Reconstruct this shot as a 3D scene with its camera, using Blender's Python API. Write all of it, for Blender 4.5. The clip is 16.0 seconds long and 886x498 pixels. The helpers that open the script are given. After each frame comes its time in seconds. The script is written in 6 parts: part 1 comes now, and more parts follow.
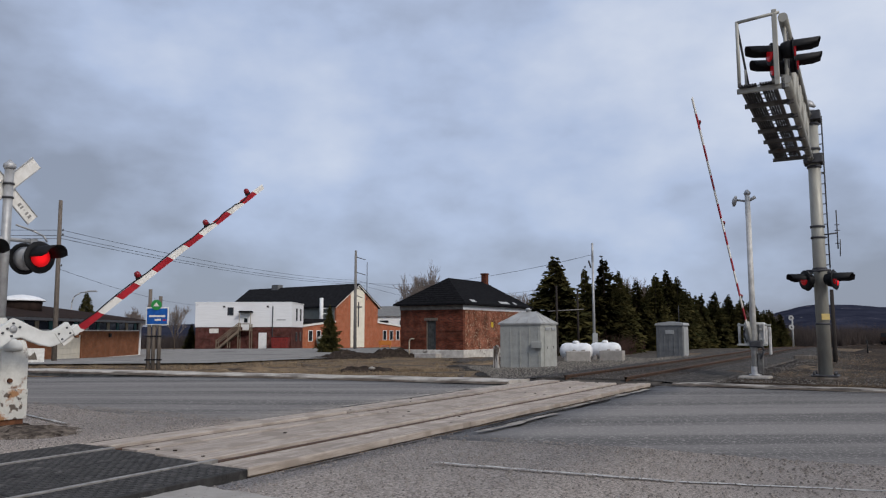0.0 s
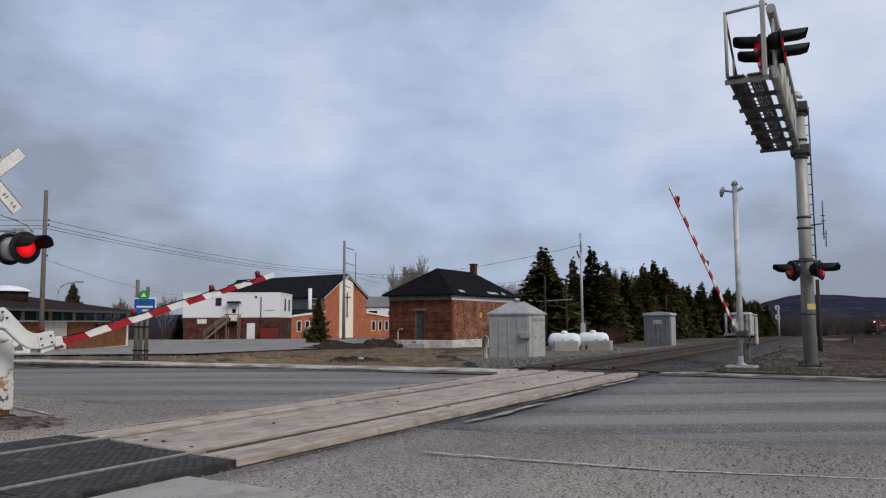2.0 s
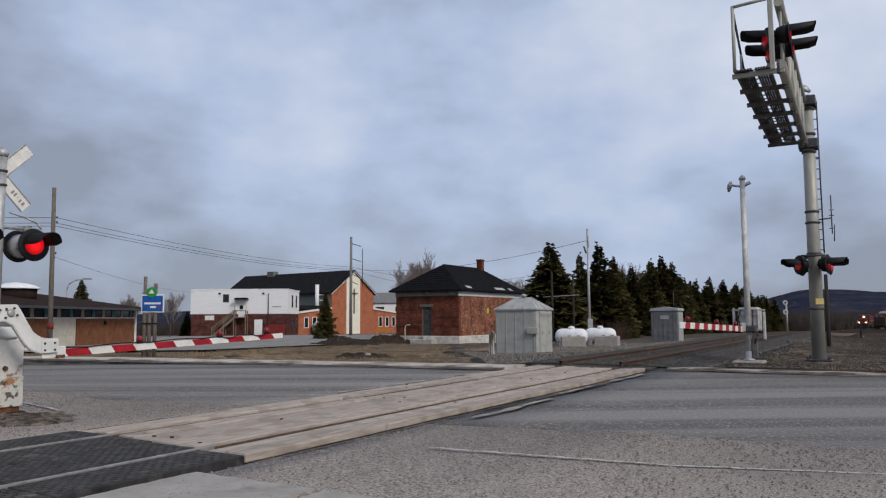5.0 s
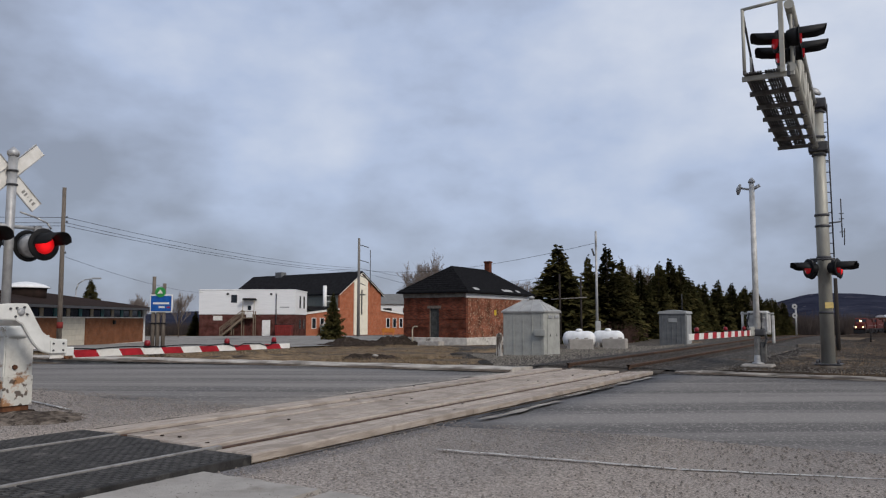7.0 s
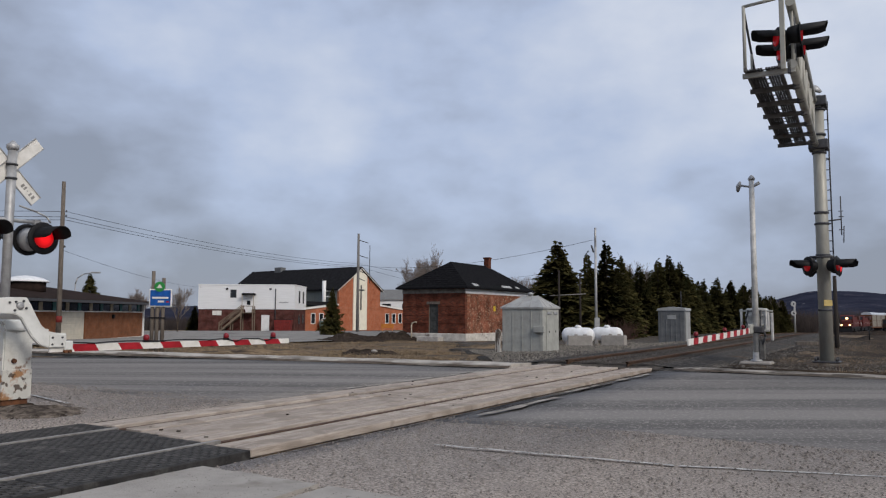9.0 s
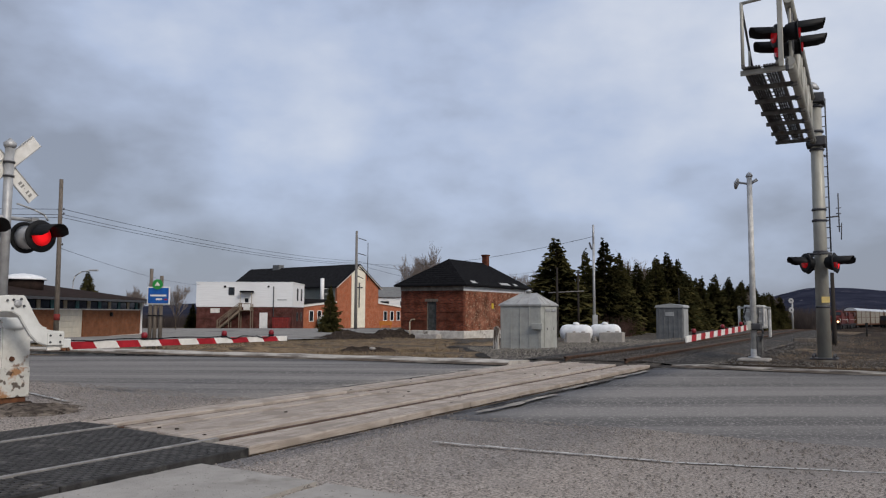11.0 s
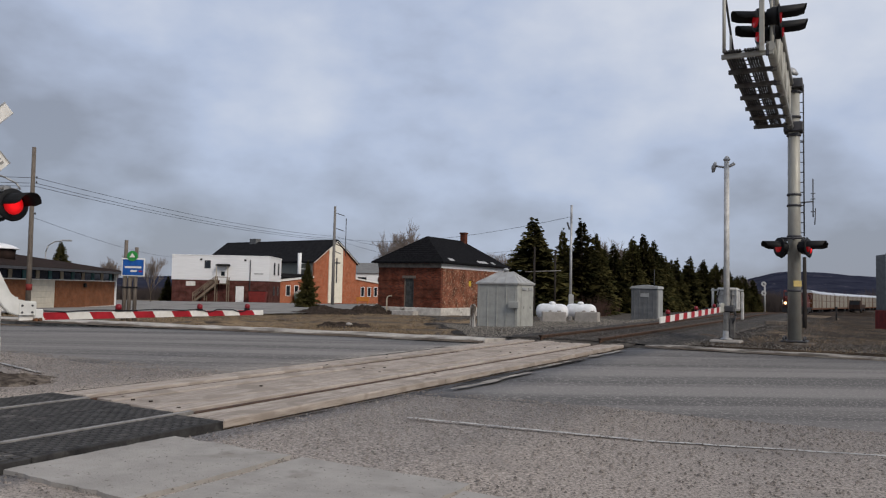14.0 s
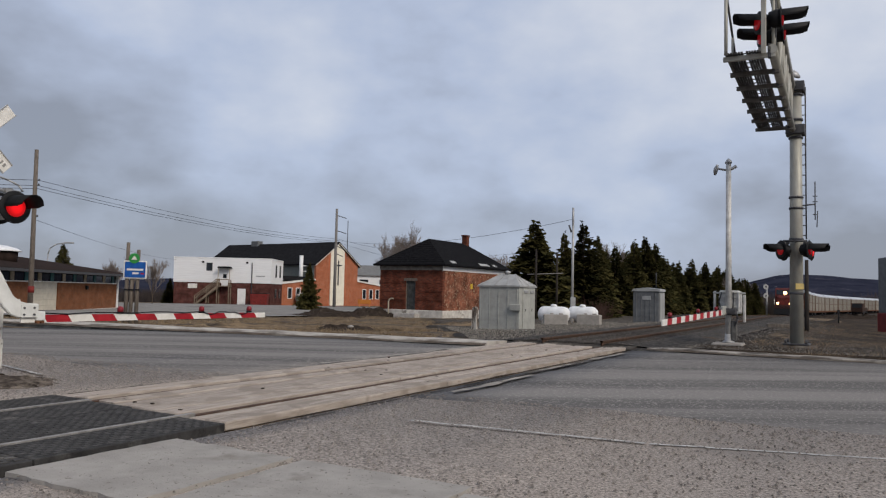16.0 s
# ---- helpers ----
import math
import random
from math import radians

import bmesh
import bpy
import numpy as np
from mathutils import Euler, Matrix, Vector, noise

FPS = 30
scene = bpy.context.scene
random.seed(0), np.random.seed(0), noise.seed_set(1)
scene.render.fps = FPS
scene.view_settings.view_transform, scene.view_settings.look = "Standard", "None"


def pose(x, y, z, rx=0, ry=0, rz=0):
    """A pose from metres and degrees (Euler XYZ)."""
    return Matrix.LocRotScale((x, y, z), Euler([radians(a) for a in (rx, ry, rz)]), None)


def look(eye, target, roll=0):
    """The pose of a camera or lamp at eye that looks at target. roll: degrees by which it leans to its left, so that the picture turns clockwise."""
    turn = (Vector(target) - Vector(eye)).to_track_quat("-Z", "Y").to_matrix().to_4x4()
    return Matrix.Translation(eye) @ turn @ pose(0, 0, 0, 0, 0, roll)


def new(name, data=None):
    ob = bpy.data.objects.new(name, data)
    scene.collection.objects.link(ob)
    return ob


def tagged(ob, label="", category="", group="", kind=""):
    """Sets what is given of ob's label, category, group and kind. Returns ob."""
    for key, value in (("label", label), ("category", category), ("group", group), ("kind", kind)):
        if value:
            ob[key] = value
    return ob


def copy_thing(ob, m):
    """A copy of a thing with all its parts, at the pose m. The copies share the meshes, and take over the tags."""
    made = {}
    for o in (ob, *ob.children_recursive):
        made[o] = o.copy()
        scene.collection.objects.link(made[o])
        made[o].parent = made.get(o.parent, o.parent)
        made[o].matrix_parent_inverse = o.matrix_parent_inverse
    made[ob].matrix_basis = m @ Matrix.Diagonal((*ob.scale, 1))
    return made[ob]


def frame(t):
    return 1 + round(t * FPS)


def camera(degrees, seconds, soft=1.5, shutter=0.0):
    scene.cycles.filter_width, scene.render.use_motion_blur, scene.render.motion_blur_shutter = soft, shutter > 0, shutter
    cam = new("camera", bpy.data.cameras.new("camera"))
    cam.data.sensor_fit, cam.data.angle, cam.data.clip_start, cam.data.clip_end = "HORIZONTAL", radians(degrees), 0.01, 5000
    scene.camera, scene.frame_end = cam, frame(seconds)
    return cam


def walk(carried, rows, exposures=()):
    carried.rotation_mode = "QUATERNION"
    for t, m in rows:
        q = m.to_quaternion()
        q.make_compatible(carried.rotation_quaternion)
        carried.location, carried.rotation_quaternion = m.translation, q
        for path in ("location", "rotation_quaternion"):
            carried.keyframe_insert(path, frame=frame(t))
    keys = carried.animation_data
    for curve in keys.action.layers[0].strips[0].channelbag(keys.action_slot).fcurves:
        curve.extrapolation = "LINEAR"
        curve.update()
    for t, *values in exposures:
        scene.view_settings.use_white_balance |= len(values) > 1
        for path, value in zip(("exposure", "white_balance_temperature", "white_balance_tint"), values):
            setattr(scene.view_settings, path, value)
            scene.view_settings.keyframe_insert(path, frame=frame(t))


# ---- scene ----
TURN = [
    (0, 96.200, 0.129, -0.234),
    (0.5, 96.077, 0.327, -0.542),
    (1, 95.795, 0.313, -0.606),
    (1.5, 95.596, 0.322, -0.835),
    (2, 95.472, 0.203, -1.075),
    (2.5, 95.215, 0.171, -1.227),
    (3, 95.155, 0.153, -0.983),
    (3.5, 95.135, 0.441, -1.035),
    (4, 95.102, 0.494, -0.963),
    (6.5, 95.288, 0.010, 0.016),
    (7, 95.290, -0.000, 0.000),
    (7.5, 95.344, -0.023, 0.006),
    (8, 95.198, -0.177, 0.034),
    (8.5, 95.082, -0.118, -0.016),
    (9, 94.978, -0.271, -0.064),
    (11.5, 94.662, -0.192, -0.232),
    (12, 94.404, -0.327, -0.313),
    (12.5, 93.871, -0.462, -0.611),
    (13, 93.475, -0.573, -1.247),
    (13.5, 93.205, -1.071, -1.750),
    (14, 93.091, -1.206, -1.904),
    (14.5, 93.162, -1.307, -1.878),
    (15, 93.248, -1.318, -1.843),
    (15.5, 93.258, -1.285, -1.887),
    (16, 93.280, -1.250, -1.778),
]
EYE = (0.0, 0.0, 1.26)
cam = camera(60.3, 16.0, soft=1.2)
walk(cam, [(t, pose(*EYE, rx, ry, rz)) for t, rx, ry, rz in TURN],
     ((0, 0, 6170, 10), (4, 0, 6180, 10), (7, 0, 6300, 10), (9, 0, 6310, 10), (12.5, 0, 6410, 10), (16, 0, 6510, 10)))

# ---- light ----
SUN_EL, SUN_AZ = 34.0, 142.0     # degrees; azimuth clockwise from +y
world = bpy.data.worlds.new("world")
scene.world = world
world.use_nodes = True


def build_sky():
    nt = world.node_tree
    nt.nodes.clear()
    N = lambda k: nt.nodes.new(k)
    out, bg = N("ShaderNodeOutputWorld"), N("ShaderNodeBackground")
    sky = N("ShaderNodeTexSky")
    sky.sky_type, sky.sun_disc = "NISHITA", False
    sky.sun_elevation, sky.sun_rotation = radians(SUN_EL), radians(SUN_AZ)
    co = N("ShaderNodeTexCoord")
    mp = N("ShaderNodeMapping")
    mp.inputs["Scale"].default_value = (1.9, 1.9, 3.3)
    mp.inputs["Location"].default_value = (0.35, 0.2, 0.1)
    n1, n2 = N("ShaderNodeTexNoise"), N("ShaderNodeTexNoise")
    n1.inputs["Scale"].default_value, n1.inputs["Detail"].default_value, n1.inputs["Roughness"].default_value = 1.7, 5.5, 0.50
    n2.inputs["Scale"].default_value, n2.inputs["Detail"].default_value = 4.6, 5.0
    add = N("ShaderNodeMath")
    add.operation = "MULTIPLY_ADD"
    add.inputs[1].default_value = 0.3
    r1 = N("ShaderNodeValToRGB")
    e = r1.color_ramp.elements
    e[0].position, e[0].color = 0.40, (0.280, 0.308, 0.378, 1)
    e[1].position, e[1].color = 0.96, (0.715, 0.745, 0.815, 1)
    m = r1.color_ramp.elements.new(0.66)
    m.color = (0.470, 0.540, 0.695, 1)
    mul = N("ShaderNodeMix")
    mul.data_type, mul.blend_type = "RGBA", "MULTIPLY"
    mul.inputs["Factor"].default_value = 1.0
    mul.inputs["B"].default_value = (0.10, 0.10, 0.10, 1)
    mix = N("ShaderNodeMix")
    mix.data_type = "RGBA"
    mix.inputs["Factor"].default_value = 0.92
    L = nt.links.new
    L(co.outputs["Generated"], mp.inputs["Vector"])
    L(mp.outputs[0], n1.inputs["Vector"])
    L(mp.outputs[0], n2.inputs["Vector"])
    L(n2.outputs[0], add.inputs[0])
    L(n1.outputs[0], add.inputs[2])
    sep, glow = N("ShaderNodeSeparateXYZ"), N("ShaderNodeMath")
    glow.operation = "MULTIPLY_ADD"
    glow.inputs[1].default_value = 0.72
    L(co.outputs["Generated"], sep.inputs[0])
    side = N("ShaderNodeMath")
    side.operation = "MULTIPLY"
    L(sep.outputs[0], side.inputs[0])
    L(sep.outputs[2], side.inputs[1])
    L(side.outputs[0], glow.inputs[0])
    lift = N("ShaderNodeMath")
    lift.operation = "MULTIPLY_ADD"
    lift.inputs[1].default_value = 0.26
    L(sep.outputs[2], lift.inputs[0])
    low = N("ShaderNodeMath")
    low.inputs[1].default_value = -0.07
    L(add.outputs[0], low.inputs[0])
    L(low.outputs[0], lift.inputs[2])
    L(lift.outputs[0], glow.inputs[2])
    past, bright = N("ShaderNodeMath"), N("ShaderNodeMath")
    past.operation, past.use_clamp = "SUBTRACT", True
    past.inputs[1].default_value = 0.30
    L(sep.outputs[0], past.inputs[0])
    thin = N("ShaderNodeMath")
    thin.operation = "MULTIPLY"
    L(past.outputs[0], thin.inputs[0])
    high = N("ShaderNodeMath")
    high.operation = "SUBTRACT"
    high.inputs[1].default_value = 0.13
    L(sep.outputs[2], high.inputs[0])
    L(high.outputs[0], thin.inputs[1])
    bright.operation = "MULTIPLY_ADD"
    bright.inputs[1].default_value = 5.0
    L(thin.outputs[0], bright.inputs[0])
    L(glow.outputs[0], bright.inputs[2])
    # thinner cloud over the line of the road, thicker low down to both sides
    sq, gap, drop, span = (N("ShaderNodeMath") for _ in range(4))
    sq.operation, gap.operation, drop.operation, span.operation = "MULTIPLY", "SUBTRACT", "SUBTRACT", "MULTIPLY"
    gap.inputs[0].default_value, drop.inputs[0].default_value = 0.07, 0.45
    L(sep.outputs[0], sq.inputs[0])
    L(sep.outputs[0], sq.inputs[1])
    L(sq.outputs[0], gap.inputs[1])
    L(sep.outputs[2], drop.inputs[1])
    L(gap.outputs[0], span.inputs[0])
    L(drop.outputs[0], span.inputs[1])
    veil = N("ShaderNodeMath")
    veil.operation = "MULTIPLY_ADD"
    veil.inputs[1].default_value = 1.8
    L(span.outputs[0], veil.inputs[0])
    L(bright.outputs[0], veil.inputs[2])
    # a darker bank of cloud along the horizon
    bank, deep = N("ShaderNodeMath"), N("ShaderNodeMath")
    bank.operation, bank.use_clamp, deep.operation = "SUBTRACT", True, "MULTIPLY_ADD"
    bank.inputs[0].default_value, deep.inputs[1].default_value = 0.17, -1.0
    L(sep.outputs[2], bank.inputs[1])
    L(bank.outputs[0], deep.inputs[0])
    L(veil.outputs[0], deep.inputs[2])
    L(deep.outputs[0], r1.inputs[0])
    L(sky.outputs[0], mul.inputs["A"])
    L(mul.outputs["Result"], mix.inputs["A"])
    L(r1.outputs[0], mix.inputs["B"])
    L(mix.outputs["Result"], bg.inputs[0])
    bg.inputs[1].default_value = 1.0
    L(bg.outputs[0], out.inputs[0])


build_sky()
sun = new("sun", bpy.data.lights.new("sun", "SUN"))
sun.data.energy, sun.data.angle, sun.data.color = 1.9, radians(20), (1.0, 0.90, 0.78)
_a, _e = radians(SUN_AZ), radians(SUN_EL)
sun.matrix_world = look((60 * math.sin(_a) * math.cos(_e), 60 * math.cos(_a) * math.cos(_e), 60 * math.sin(_e)), (0, 0, 0))

# ---- materials ----


def material(name, base, dark=None, scale=8.0, rough=0.7, metal=0.0, bump=0.1, grain=None, stretch=(1, 1, 1),
             stain=None, stain_scale=1.5, stain_at=0.58, rand=0.0, coord="Object", speck=None, emit=None, power=0.0, turn=0.0, lo=0.36, hi=0.64, spec=0.2, streaky=False):
    """A surface with grain at one scale, stains at a second and optional specks and random tone per piece."""
    m = bpy.data.materials.new(name)
    m.use_nodes = True
    nt = m.node_tree
    bs = nt.nodes["Principled BSDF"]
    N, L = (lambda k: nt.nodes.new(k)), nt.links.new
    dark = dark or tuple(c * 0.72 for c in base)
    co = N("ShaderNodeTexCoord")
    mp = N("ShaderNodeMapping")
    mp.inputs["Scale"].default_value, mp.inputs["Rotation"].default_value = stretch, (0, 0, radians(turn))
    L(co.outputs[coord], mp.inputs["Vector"])
    n = N("ShaderNodeTexNoise")
    n.inputs["Scale"].default_value, n.inputs["Detail"].default_value, n.inputs["Roughness"].default_value = scale, 6.0, 0.62
    L(mp.outputs[0], n.inputs["Vector"])
    ramp = N("ShaderNodeValToRGB")
    ramp.color_ramp.elements[0].position, ramp.color_ramp.elements[0].color = lo, (*dark, 1)
    ramp.color_ramp.elements[1].position, ramp.color_ramp.elements[1].color = hi, (*base, 1)
    L(n.outputs[0], ramp.inputs[0])
    col = ramp.outputs[0]

    def mixed(fac, colour, a):
        x = N("ShaderNodeMix")
        x.data_type = "RGBA"
        L(fac, x.inputs["Factor"])
        L(a, x.inputs["A"])
        x.inputs["B"].default_value = (*colour, 1)
        return x.outputs["Result"]

    def step(src, lo, hi, top=1.0):
        r = N("ShaderNodeMapRange")
        r.inputs["From Min"].default_value, r.inputs["From Max"].default_value = lo, hi
        r.inputs["To Max"].default_value = top
        L(src, r.inputs["Value"])
        return r.outputs[0]

    if stain:
        s = N("ShaderNodeTexNoise")
        s.inputs["Scale"].default_value, s.inputs["Detail"].default_value, s.inputs["Roughness"].default_value = stain_scale, 7.0, 0.6
        L(mp.outputs[0] if streaky else co.outputs[coord], s.inputs["Vector"])
        col = mixed(step(s.outputs[0], stain_at, stain_at + 0.1, 0.9), stain, col)
    if speck:
        s = N("ShaderNodeTexNoise")
        s.inputs["Scale"].default_value, s.inputs["Detail"].default_value = speck[1], 2.0
        L(co.outputs[coord], s.inputs["Vector"])
        col = mixed(step(s.outputs[0], speck[2], speck[2] + 0.06, 0.85), speck[0], col)
    if rand:
        oi = N("ShaderNodeObjectInfo")
        hs = N("ShaderNodeHueSaturation")
        L(step(oi.outputs["Random"], 0, 1, 1), hs.inputs["Value"])
        hs.inputs["Value"].default_value = 1
        mr = hs.inputs["Value"].links[0].from_node
        mr.inputs["To Min"].default_value, mr.inputs["To Max"].default_value = 1 - rand, 1 + rand
        L(col, hs.inputs["Color"])
        col = hs.outputs[0]
    L(col, bs.inputs["Base Color"])
    bs.inputs["Roughness"].default_value, bs.inputs["Metallic"].default_value = rough, metal
    bs.inputs["Specular IOR Level"].default_value = spec
    if bump:
        b = N("ShaderNodeBump")
        b.inputs["Strength"].default_value, b.inputs["Distance"].default_value = min(1.0, bump * 4), 0.01
        g = N("ShaderNodeTexNoise")
        g.inputs["Scale"].default_value, g.inputs["Detail"].default_value = grain or scale * 3, 4.0
        L(mp.outputs[0], g.inputs["Vector"])
        L(g.outputs[0], b.inputs["Height"])
        L(b.outputs[0], bs.inputs["Normal"])
    if emit:
        bs.inputs["Emission Color"].default_value, bs.inputs["Emission Strength"].default_value = (*emit, 1), power
    return m


M = {}
M["asphalt"] = material("asphalt", (0.222, 0.207, 0.194), (0.124, 0.117, 0.112), 1.1, 0.92, bump=0.4, grain=40, speck=((0.30, 0.28, 0.26), 24, 0.57), stretch=(0.05, 0.85, 1), turn=28, lo=0.42, hi=0.60, spec=0.05)
M["gravel"] = material("gravel", (0.58, 0.50, 0.435), (0.16, 0.139, 0.121), 42, 0.95, bump=0.35, grain=50, stain=(0.31, 0.272, 0.24), stain_scale=0.5, stain_at=0.56, speck=((0.10, 0.088, 0.077), 58, 0.58), spec=0.05, lo=0.33, hi=0.68)
M["grass"] = material("grass", (0.225, 0.160, 0.098), (0.045, 0.035, 0.028), 1.6, 0.95, bump=0.6, grain=9, stain=(0.062, 0.053, 0.046), stain_scale=0.42, stain_at=0.50, speck=((0.27, 0.205, 0.13), 4, 0.60), spec=0.05, stretch=(.6, 1.6, 1))
M["ballast"] = material("ballast", (0.088, 0.080, 0.073), (0.022, 0.021, 0.020), 11, 0.95, bump=0.6, grain=20, spec=0.03, stain=(0.082, 0.056, 0.037), stain_scale=.6, speck=((0.16, 0.147, 0.132), 10, 0.60))
M["concrete"] = material("concrete", (0.37, 0.345, 0.315), (0.29, 0.27, 0.245), 2.5, 0.95, bump=0.2, grain=60, stain=(0.22, 0.20, 0.175), stain_scale=1.6, stain_at=0.60, speck=((0.17, 0.15, 0.13), 30, 0.66), spec=0.08)
M["wood_plank"] = material("wood_plank", (0.48, 0.415, 0.36), (0.30, 0.255, 0.215), 3, 0.95, bump=0.4, grain=16, stretch=(11, 0.7, 6), stain=(0.10, 0.072, 0.055), stain_scale=3.0, stain_at=0.635, rand=0.09, spec=0.05, streaky=True, speck=((0.30, 0.255, 0.215), 2.2, 0.54))
M["rubber"] = material("rubber", (0.055, 0.053, 0.052), (0.026, 0.025, 0.025), 5, 0.85, bump=0.2, grain=40, stain=(0.105, 0.099, 0.093), stain_scale=2.2, stain_at=0.56, spec=0.10)
M["rubber_stud"] = material("rubber_stud", (0.082, 0.079, 0.076), (0.045, 0.043, 0.042), 6, 0.8, bump=0.1, grain=40, stain=(0.17, 0.16, 0.15), stain_scale=2.2, stain_at=0.58, spec=0.10)
M["rail"] = material("rail", (0.115, 0.068, 0.045), (0.05, 0.031, 0.023), 10, 0.85, 0.15, bump=0.1)
# Pale tone: sky reflected off the rail heads is put into the colour.
M["rail_head"] = material("rail_head", (0.36, 0.34, 0.315), (0.20, 0.185, 0.17), 10, 0.6, 0.4, bump=0.02)
M["shingle"] = material("shingle", (0.012, 0.012, 0.013), (0.005, 0.005, 0.006), 6, 1.0, bump=0.2, grain=20, rand=0.3, spec=0.03)
M["roof_dark"] = material("roof_dark", (0.021, 0.021, 0.023), (0.012, 0.012, 0.013), 2, 1.0, bump=0.1, spec=0.03)
M["roof_brown"] = material("roof_brown", (0.040, 0.027, 0.023), (0.022, 0.016, 0.014), 2, 1.0, bump=0.1, spec=0.03)
M["white_paint"] = material("white_paint", (0.80, 0.80, 0.79), (0.70, 0.70, 0.69), 3, 0.6, bump=0.05)
M["peeling"] = material("peeling", (0.68, 0.67, 0.62), (0.54, 0.53, 0.49), 6, 0.65, bump=0.15, stain=(0.17, 0.075, 0.03), stain_scale=5.0, stain_at=0.565)
M["grey_metal"] = material("grey_metal", (0.42, 0.42, 0.385), (0.33, 0.33, 0.305), 3, 0.6, 0.1, bump=0.05, stain=(0.28, 0.25, 0.22), stain_scale=3, stain_at=0.66)
M["dark_grey"] = material("dark_grey", (0.175, 0.18, 0.182), (0.12, 0.124, 0.126), 3, 0.55, 0.2, bump=0.05)
M["galvanised"] = material("galvanised", (0.44, 0.44, 0.44), (0.32, 0.32, 0.32), 7, 0.5, 0.4, bump=0.05, stain=(0.27, 0.23, 0.19), stain_scale=2.2, stain_at=0.64)
M["dark_steel"] = material("dark_steel", (0.10, 0.10, 0.105), (0.06, 0.06, 0.065), 7, 0.6, 0.4, bump=0.05)
M["black"] = material("black", (0.012, 0.012, 0.013), (0.007, 0.007, 0.008), 8, 0.6, bump=0.04)
M["white_board"] = material("white_board", (0.78, 0.76, 0.72), (0.62, 0.60, 0.55), 5, 0.5, bump=0.03, stain=(0.45, 0.42, 0.36), stain_scale=4, stain_at=0.64)
M["red_board"] = material("red_board", (0.40, 0.018, 0.028), (0.27, 0.013, 0.02), 5, 0.5, bump=0.03, stain=(0.30, 0.10, 0.09), stain_scale=6, stain_at=0.66)
M["old_wood"] = material("old_wood", (0.19, 0.16, 0.135), (0.10, 0.085, 0.07), 6, 0.9, bump=0.2, stretch=(4, 4, 0.5))
M["bark"] = material("bark", (0.10, 0.075, 0.055), (0.05, 0.038, 0.03), 9, 0.95, bump=0.2)
M["bare_twig"] = material("bare_twig", (0.24, 0.20, 0.175), (0.15, 0.125, 0.11), 9, 0.95, bump=0.0)
M["needles"] = material("needles", (0.078, 0.066, 0.024), (0.022, 0.025, 0.010), 0.8, 1.0, bump=0.0, rand=0.35, spec=0.03)
M["stone"] = material("stone", (0.50, 0.47, 0.43), (0.30, 0.28, 0.26), 3, 0.9, bump=0.2, stain=(0.17, 0.15, 0.13), stain_scale=2, stain_at=0.58)
M["tank_white"] = material("tank_white", (0.80, 0.80, 0.80), (0.68, 0.68, 0.67), 3, 0.35, bump=0.02)
M["glass_dark"] = material("glass_dark", (0.02, 0.024, 0.03), None, 3, 0.08, bump=0.0, spec=0.5)
M["red_glow"] = material("red_glow", (0.22, 0.004, 0.006), None, 6, 0.3, bump=0.0, emit=(1.0, 0.010, 0.014), power=0.75)


def bulb_behind(m, radius):
    """A lens lit by the bulb behind its middle, dimmer at the rim."""
    nt = m.node_tree
    N, L = (lambda k: nt.nodes.new(k)), nt.links.new
    co, mp, gr, mr = N("ShaderNodeTexCoord"), N("ShaderNodeMapping"), N("ShaderNodeTexGradient"), N("ShaderNodeMapRange")
    mp.inputs["Scale"].default_value, gr.gradient_type = (1 / radius, 0, 1 / radius), "SPHERICAL"
    mr.inputs["From Max"].default_value, mr.inputs["To Min"].default_value, mr.inputs["To Max"].default_value = 0.9, 0.12, 1.25
    L(co.outputs["Object"], mp.inputs["Vector"])
    L(mp.outputs[0], gr.inputs["Vector"])
    L(gr.outputs["Fac"], mr.inputs["Value"])
    L(mr.outputs[0], nt.nodes["Principled BSDF"].inputs["Emission Strength"])


bulb_behind(M["red_glow"], 0.17)
M["red_lens"] = material("red_lens", (0.40, 0.008, 0.014), (0.22, 0.005, 0.008), 6, 0.25, bump=0.0, spec=0.5, emit=(1.0, 0.02, 0.03), power=0.10)
M["arm_lamp"] = material("arm_lamp", (0.26, 0.008, 0.016), (0.14, 0.005, 0.01), 8, 0.3, bump=0.0, spec=0.4)
M["head_glow"] = material("head_glow", (0.9, 0.7, 0.4), None, 6, 0.3, bump=0.0, emit=(1.0, 0.58, 0.24), power=4.5)
M["loco_red"] = material("loco_red", (0.13, 0.022, 0.018), (0.05, 0.012, 0.010), 2, 0.6, bump=0.02)
M["autorack"] = material("autorack", (0.27, 0.25, 0.215), (0.17, 0.155, 0.13), 1.5, 0.7, 0.1, bump=0.05, stain=(0.12, 0.085, 0.06), stain_scale=0.7, stain_at=0.6, rand=0.2)
M["autorack_roof"] = material("autorack_roof", (0.70, 0.71, 0.72), (0.60, 0.61, 0.62), 1.5, 0.3, 0.6, bump=0.02)
M["yellow"] = material("yellow", (0.62, 0.42, 0.03), None, 5, 0.5, bump=0.02)
M["sign_blue"] = material("sign_blue", (0.015, 0.10, 0.38), None, 5, 0.4, bump=0.01)
M["sign_green"] = material("sign_green", (0.04, 0.30, 0.07), None, 5, 0.4, bump=0.01)
M["road_paint"] = material("road_paint", (0.52, 0.50, 0.47), (0.26, 0.25, 0.24), 9, 0.8, bump=0.1, stain=(0.16, 0.15, 0.145), stain_scale=6, stain_at=0.56)
